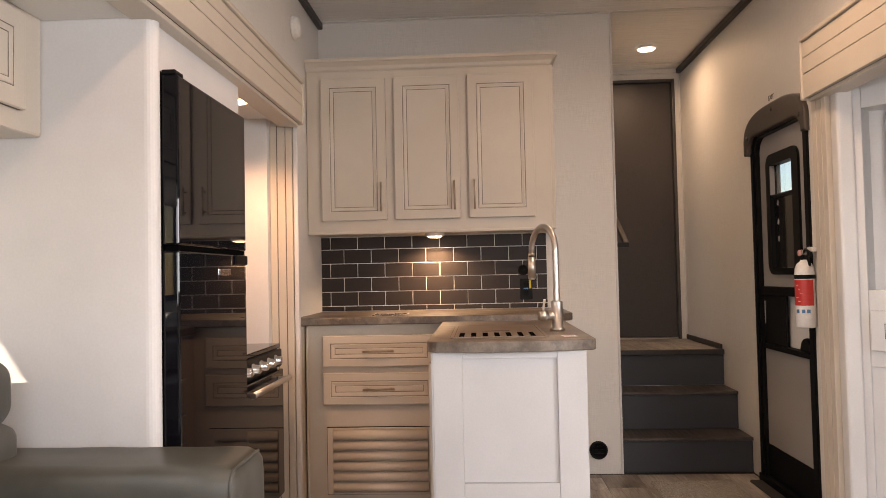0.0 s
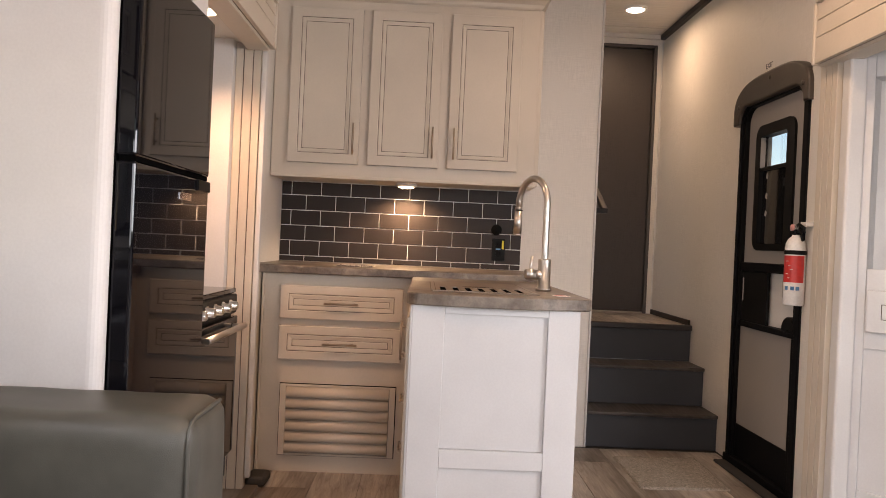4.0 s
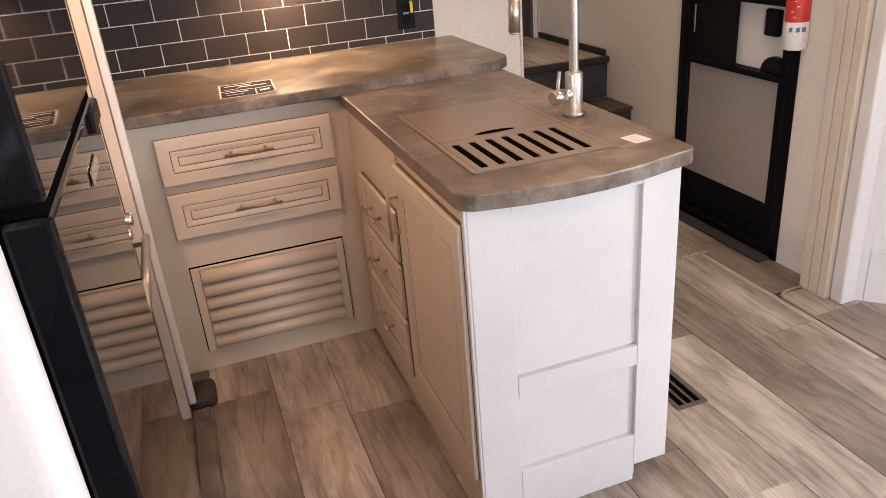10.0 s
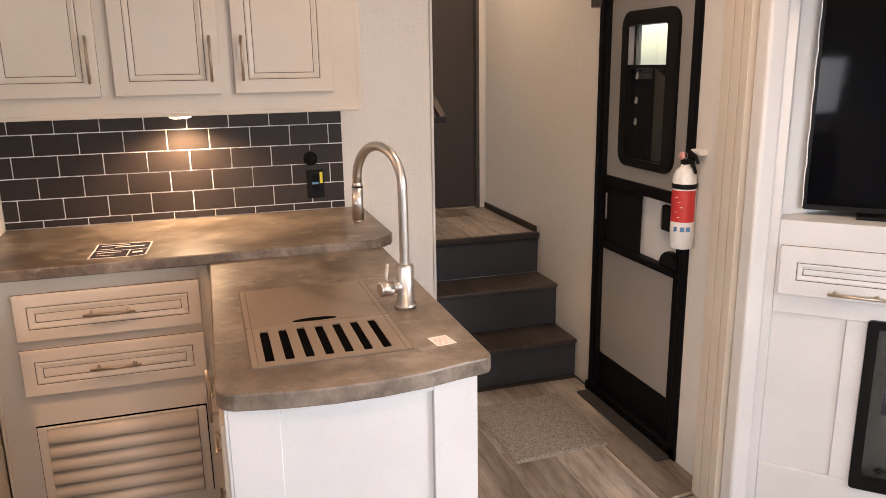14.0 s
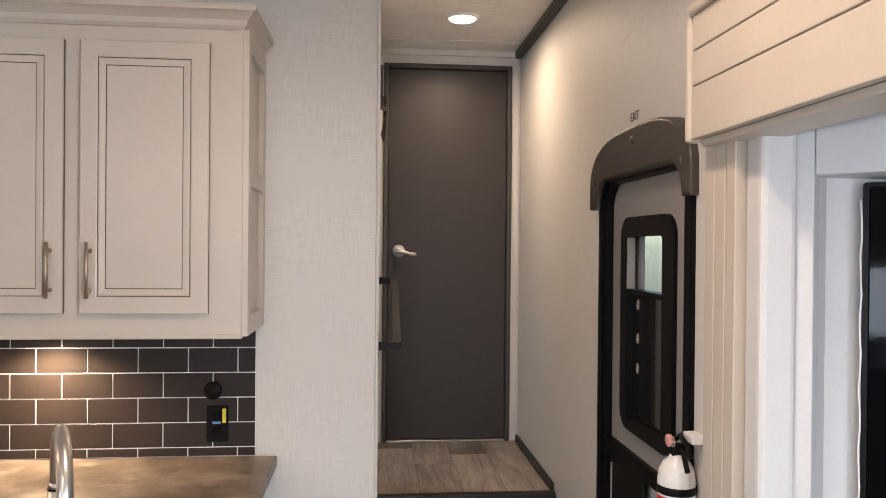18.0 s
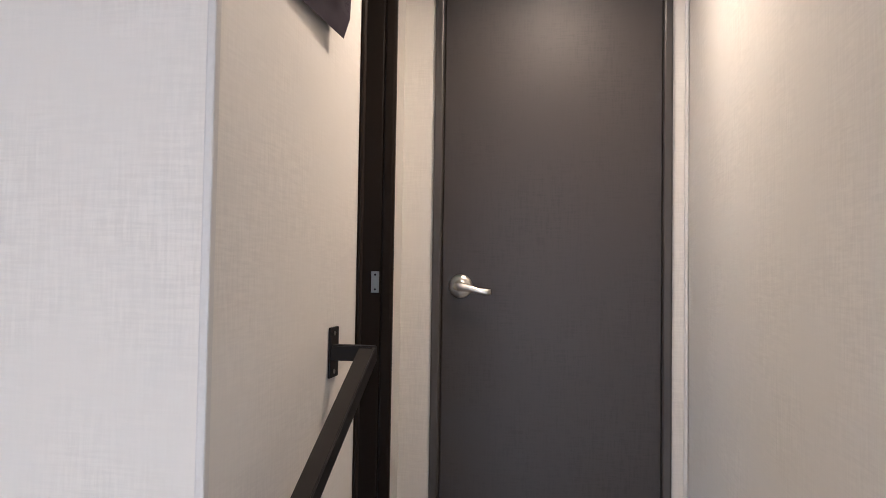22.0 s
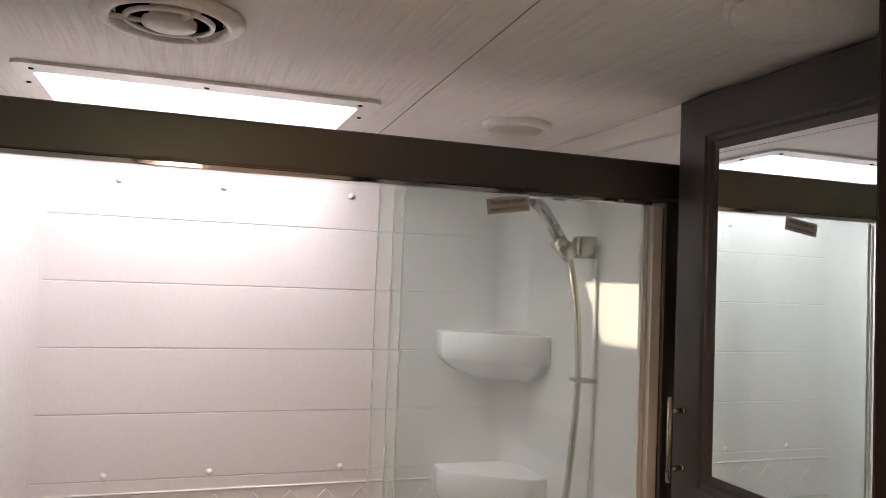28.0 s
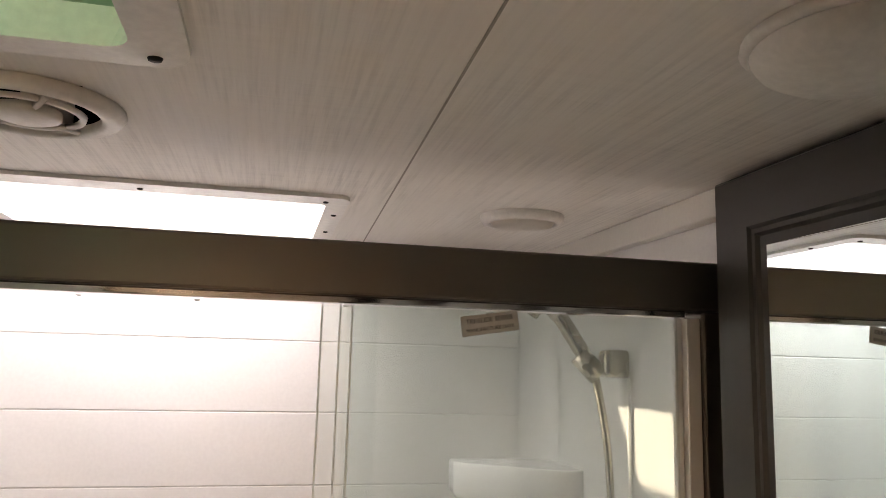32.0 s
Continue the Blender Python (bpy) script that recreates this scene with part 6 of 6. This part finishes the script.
vb = part("valve_body", tube(bmesh.new(), [(SX - 0.055, 5.70, 1.765), (SX + 0.03, 5.70, 1.765)], 0.026, 18), "nickel_warm", sw)
part("valve_lever", tube(bmesh.new(), [(SX - 0.05, 5.69, 1.765), (SX - 0.085, 5.665, 1.762), (SX - 0.125, 5.64, 1.752)], 0.009, 12), "nickel_warm", vb)
part("valve_outlet", lathe(bmesh.new(), [(0.022, 0), (0.022, 0.03), (0.012, 0.04), (0.010, 0.055), (0, 0.055)], (SX - 0.002, 5.70, 1.745), (0, -1, -0.25), 18), "nickel_warm", vb)
part("caution_tag", B(SX + 0.03, SX + 0.062, 5.70, 5.744, 1.728, 1.775, 0.002), "yellow", vb, "yellow caution tag")

mc = thing("medicine_cabinet", (0.13, 5.73, 1.93), "dark charcoal medicine cabinet with a mirrored door", "cabinet")
part("body", B(-0.194, 0.545, 5.716, 5.756, 1.914, 2.66, 0.003), "cabinet_dark", mc)
md = bmesh.new()
CX0, CX1, CZ0, CZ1 = -0.197, 0.46, 1.929, 2.655
ring_steps = ((0, 5.7155), (0, 5.699), (0.004, 5.695), (0.070, 5.695), (0.074, 5.699), (0.080, 5.699), (0.084, 5.704), (0.096, 5.706))
loops = [[md.verts.new(p) for p in ((CX0 + d, y, CZ0 + d), (CX1 - d, y, CZ0 + d), (CX1 - d, y, CZ1 - d), (CX0 + d, y, CZ1 - d))] for d, y in ring_steps]
for p, q in zip(loops, loops[1:]):
    for i in range(4):
        md.faces.new((p[i], p[(i + 1) % 4], q[(i + 1) % 4], q[i]))
md.faces.new(loops[-1]), md.faces.new(loops[0][::-1])
bmesh.ops.recalc_face_normals(md, faces=md.faces[:])
mdoor = part("door", md, "cabinet_dark", mc)
part("mirror", B(CX0 + 0.0965, CX1 - 0.0965, 5.7035, 5.7058, CZ0 + 0.0965, CZ1 - 0.0965), "mirror", mdoor, "mirror glass")
pull(mdoor, Matrix.Translation((-0.165, 5.696, 2.072)) @ UP, 0.140, mat="nickel_warm")
part("side_panel", B(0.4605, 0.545, 5.70, 5.7155, 1.929, 2.655, 0.003), "cabinet_dark", mc)

vt = thing("vanity", (0.3, 5.55, ZL), "white vanity top with round basin on a dark cabinet", "vanity")
part("cabinet_body", B(0.02, 0.545, 5.40, 5.75, ZL, 1.458), "dark_wood", vt)
for x0 in (0.03, 0.29):
    part("door", panel_front(0.245, 0.60, 0.018, 0.05, 0.014), ["dark_wood", "void"], vt, m=face_to((x0, 5.381, 0.80), (0, -1)))
cc = (0.21, 5.52)
sq = round_rect(0.0, 0.548, 5.365, 5.755, 0.02, 6)
tp = bmesh.new()
ang = [math.atan2(y - cc[1], x - cc[0]) for x, y in sq]
oa = [tp.verts.new((x, y, 1.50)) for x, y in sq]
ob_ = [tp.verts.new((x, y, 1.461)) for x, y in sq]
ia = [tp.verts.new((cc[0] + 0.145 * math.cos(a), cc[1] + 0.105 * math.sin(a), 1.50)) for a in ang]
bowl = [ia]
for k, dz in ((0.97, -0.012), (0.85, -0.06), (0.55, -0.10), (0.12, -0.115)):
    bowl.append([tp.verts.new((cc[0] + 0.145 * k * math.cos(a), cc[1] + 0.105 * k * math.sin(a), 1.50 + dz)) for a in ang])
n = len(sq)
for i in range(n):
    j = (i + 1) % n
    tp.faces.new((oa[i], oa[j], ia[j], ia[i]))
    tp.faces.new((ob_[i], ob_[j], oa[j], oa[i]))
    for lv_, (p, q) in enumerate(zip(bowl, bowl[1:])):
        f = tp.faces.new((p[i], p[j], q[j], q[i]))
        f.smooth, f.material_index = True, 1
tp.faces.new(bowl[-1]).material_index = 1
bmesh.ops.recalc_face_normals(tp, faces=tp.faces[:])
part("top", tp, ["porcelain", "steel"], vt, "white solid-surface top with steel basin")
bf = thing("bathroom_faucet", (0.23, 5.61, 1.50), "brushed nickel two-handle gooseneck bathroom faucet", "faucet")
part("base", B(0.152, 0.308, 5.588, 5.628, 1.5005, 1.524, 0.008, segs=3), "steel", bf)
nk = [(0.23, 5.61, 1.52 + 0.02 * k) for k in range(7)] + [(0.23 - 0.02 * 0.0 - 0.018 * (1 - math.cos(radians(a))) , 5.61 - 0.045 * (1 - math.cos(radians(a))), 1.64 + 0.05 * math.sin(radians(a))) for a in range(10, 200, 15)]
part("spout", tube(bmesh.new(), nk, 0.0085, 12), "steel", bf)
part("spout_collar", lathe(bmesh.new(), [(0.014, 0), (0.014, 0.02), (0.010, 0.025)], (0.23, 5.61, 1.524)), "steel", bf)
for x, s in ((0.175, -1), (0.285, 1)):
    h = part("handle", lathe(bmesh.new(), [(0.016, 0), (0.016, 0.006), (0.0135, 0.010), (0.0135, 0.042), (0.012, 0.046), (0, 0.046)], (x, 5.608, 1.524)), "steel", bf)
    part("lever", tube(bmesh.new(), [(x, 5.608, 1.562), (x + s * 0.045, 5.60, 1.566)], 0.0045, 8), "steel", h)

sk = thing("skylight", (-0.73, 4.9, CEIL), "white framed shower skylight with a bright well", "skylight", kind=STRUCT)
fr = bmesh.new()
oo, ii = round_rect(-0.995, -0.478, 4.590, 5.228, 0.02, 4), round_rect(-0.955, -0.535, 4.618, 5.192, 0.012, 4)
lev_ = [[fr.verts.new((x, y, z)) for x, y in o] for o, z in ((oo, CEIL - 0.0005), (oo, CEIL - 0.007), (ii, CEIL - 0.007), (ii, CEIL + 0.20))]
for p, q in zip(lev_, lev_[1:]):
    for i in range(len(p)):
        j = (i + 1) % len(p)
        fr.faces.new((p[i], p[j], q[j], q[i]))
bmesh.ops.recalc_face_normals(fr, faces=fr.faces[:])
part("frame_and_well", fr, "white", sk)
dome = part("dome", B(-0.96, -0.53, 4.613, 5.197, CEIL + 0.201, CEIL + 0.205), "glass", sk)
dome.visible_shadow = False
for x, y in ((-0.511, 4.62), (-0.511, 4.905), (-0.511, 5.19), (-0.62, 5.212), (-0.80, 5.212), (-0.62, 4.598)):
    part("screw", lathe(bmesh.new(), [(0.005, 0), (0.004, 0.002), (0, 0.0025)], (x, y, CEIL - 0.007), (0, 0, -1), 8), "rail_bronze", sk)

rv = thing("roof_vent", (0.24, 4.85, CEIL), "white roof vent frame with a green translucent lid", "roof vent", kind=STRUCT)
fr = bmesh.new()
oo, ii = round_rect(0.003, 0.47, 4.61, 5.075, 0.035, 5), round_rect(0.05, 0.425, 4.655, 5.03, 0.025, 5)
jj = round_rect(0.04, 0.435, 4.645, 5.04, 0.025, 5)
lev_ = [[fr.verts.new((x, y, z)) for x, y in o] for o, z in ((oo, CEIL - 0.0005), (oo, CEIL - 0.006), (ii, CEIL - 0.010), (jj, CEIL + 0.03))]
for p, q in zip(lev_, lev_[1:]):
    for i in range(len(p)):
        j = (i + 1) % len(p)
        fr.faces.new((p[i], p[j], q[j], q[i]))
bmesh.ops.recalc_face_normals(fr, faces=fr.faces[:])
part("frame", fr, "white_plastic", rv)
part("lid_wall", ring_plate(bmesh.new(), round_rect(0.03, 0.445, 4.635, 5.05, 0.02, 4), round_rect(0.038, 0.437, 4.643, 5.042, 0.02, 4), 0, 0.045), "green", rv, "green translucent wall", m=Matrix(((1, 0, 0, 0), (0, 0, 1, 0), (0, 1, 0, CEIL + 0.031), (0, 0, 0, 1))))
part("lid", B(0.028, 0.447, 4.633, 5.052, CEIL + 0.077, CEIL + 0.081, 0.001), "green", rv, "green translucent lid")
for x, y in ((0.03, 5.045), (0.03, 4.64), (0.445, 5.045)):
    part("screw", lathe(bmesh.new(), [(0.007, 0), (0.006, 0.003), (0, 0.0035)], (x, y, CEIL - 0.007), (0, 0, -1), 10), "rail_bronze", rv)

rv.location += Vector((0.012, -0.045, 0))

av = thing("ceiling_vent", (-0.145, 4.847, CEIL), "round off-white ceiling air outlet with ring louvres", "vent")
VC = (-0.145, 4.847, CEIL - 0.0005)
part("rim", lathe(bmesh.new(), [(0.098, 0), (0.099, 0.005), (0.094, 0.011), (0.083, 0.014), (0.074, 0.011), (0.073, 0.002)], VC, (0, 0, -1), 36), "white_plastic", av)
part("throat", lathe(bmesh.new(), [(0.0735, 0.002), (0.0735, -0.09), (0.0, -0.09)], VC, (0, 0, -1), 36), "void", av)
part("ring", lathe(bmesh.new(), [(0.059, 0.008), (0.058, 0.0125), (0.052, 0.0125), (0.051, 0.008), (0.059, 0.008)], VC, (0, 0, -1), 36), "white_plastic", av)
part("centre", lathe(bmesh.new(), [(0.035, 0.008), (0.035, 0.015), (0.028, 0.018), (0, 0.019)], VC, (0, 0, -1), 30), "white_plastic", av)
for a in (30, 150, 270):
    d = Vector((math.cos(radians(a)), math.sin(radians(a)), 0))
    part("spoke", tube(bmesh.new(), [Vector(VC) + d * 0.03 + Vector((0, 0, -0.012)), Vector(VC) + d * 0.074 + Vector((0, 0, -0.010))], 0.004, 6), "white_plastic", av)
shl = round_lamp("shower_light", (-0.548, 5.54, CEIL), 0.075, "lens", "round white shower ceiling light, unlit")
DC = (0.235, 5.550, CEIL - 0.0005)
dl = thing("dome_light", DC, "large round white dome ceiling light, unlit", "lamp")
part("dome", lathe(bmesh.new(), [(0.086, 0.006), (0.085, 0.012), (0.079, 0.021), (0.064, 0.029), (0.038, 0.034), (0, 0.036)], DC, (0, 0, -1), 40), "white_plastic", dl, "frosted dome", smooth=True)
part("base_ring", lathe(bmesh.new(), [(0.092, 0), (0.093, 0.005), (0.089, 0.009), (0.0855, 0.0095), (0.0855, 0.004)], DC, (0, 0, -1), 40), "white_plastic", dl, smooth=True)

# the bathroom fittings stand on the back wall
for ob in (sh, sd2, ls, sw, mc, vt, bf, sk, rv, av, dl, shl):
    ob.location.y += 0.038
vt.location += Vector((-0.018, 0, -0.025))
bf.location += Vector((-0.048, 0, -0.025))



# ---- pieces of floors and walls ----
def plank_mesh(name, w, l, mat, t=0.004):
    bm = B(-w / 2 + 0.0009, w / 2 - 0.0009, 0.0009, l - 0.0009, -t, 0, 0.0009, segs=1)
    data = bpy.data.meshes.new(name)
    bm.to_mesh(data)
    bm.free()
    data.materials.append(M[mat])
    return data


def planks(parent, x0, x1, y0, y1, z, w, length, mat, seed, name="plank"):
    rr = random.Random(seed)
    made = {}
    x = x0
    row = 0
    while x < x1 - 0.01:
        ww = round(min(w, x1 - x), 3)
        y = y0 - rr.uniform(0, length)
        while y < y1 - 0.01:
            a, b = max(y, y0), min(y + length, y1)
            if b - a > 0.02:
                key = (ww, round(b - a, 2))
                if key not in made:
                    made[key] = plank_mesh(name, ww, b - a, mat)
                ob = hang(new(name, made[key]), parent)
                ob.location = (x + ww / 2, a, z)
            y += length
        x += ww
        row += 1


planks(floor, -1.73, 1.208, -2.45, 4.15, 0.0, 0.208, 0.92, "floor", 5)
planks(tray, 1.217, 2.32, -2.45, 3.045, 0.004, 0.208, 0.92, "floor_grey", 8)
planks(floor, 1.209, 1.425, 3.062, 4.15, 0.0, 0.208, 0.92, "floor", 9)
planks(landing, 0.695, 1.415, 4.67, 5.478, ZL, 0.18, 0.9, "floor_grey", 3)
planks(landing, -0.2, 0.597, 4.47, 5.40, ZL, 0.18, 0.9, "floor_grey", 4)

# backsplash tiles in running bond
splash = thing("backsplash", (-0.37, YK, 0.957), "dark glossy subway tile backsplash with white joints", "backsplash", kind=STRUCT)
TW, TH, G = 0.1605, 0.0825, 0.004
part("grout_bed", B(-1.028, 0.287, YK - 0.0035, YK - 0.0002, 0.956, 1.388), "grout", splash)
tiles = {}
for r in range(6):
    z1 = 1.315 + TH - r * TH - G / 2
    z0 = max(0.957, z1 - TH + G)
    z1 = min(z1, 1.386)
    off = -1.135 + (0.0 if r % 2 == 0 else TW / 2)
    for c in range(10):
        a, b = max(off + c * TW + G / 2, -1.027), min(off + (c + 1) * TW - G / 2, 0.286)
        if b - a < 0.01:
            continue
        key = (round(b - a, 4), round(z1 - z0, 4))
        if key not in tiles:
            bm = B(0, b - a, 0, 0.0055, 0, z1 - z0, 0.0012, segs=1)
            tiles[key] = bpy.data.meshes.new("tile")
            bm.to_mesh(tiles[key])
            bm.free()
            tiles[key].materials.append(M["tile"])
        ob = hang(new("tile", tiles[key]), splash)
        ob.location = (a, YK - 0.007, z0)
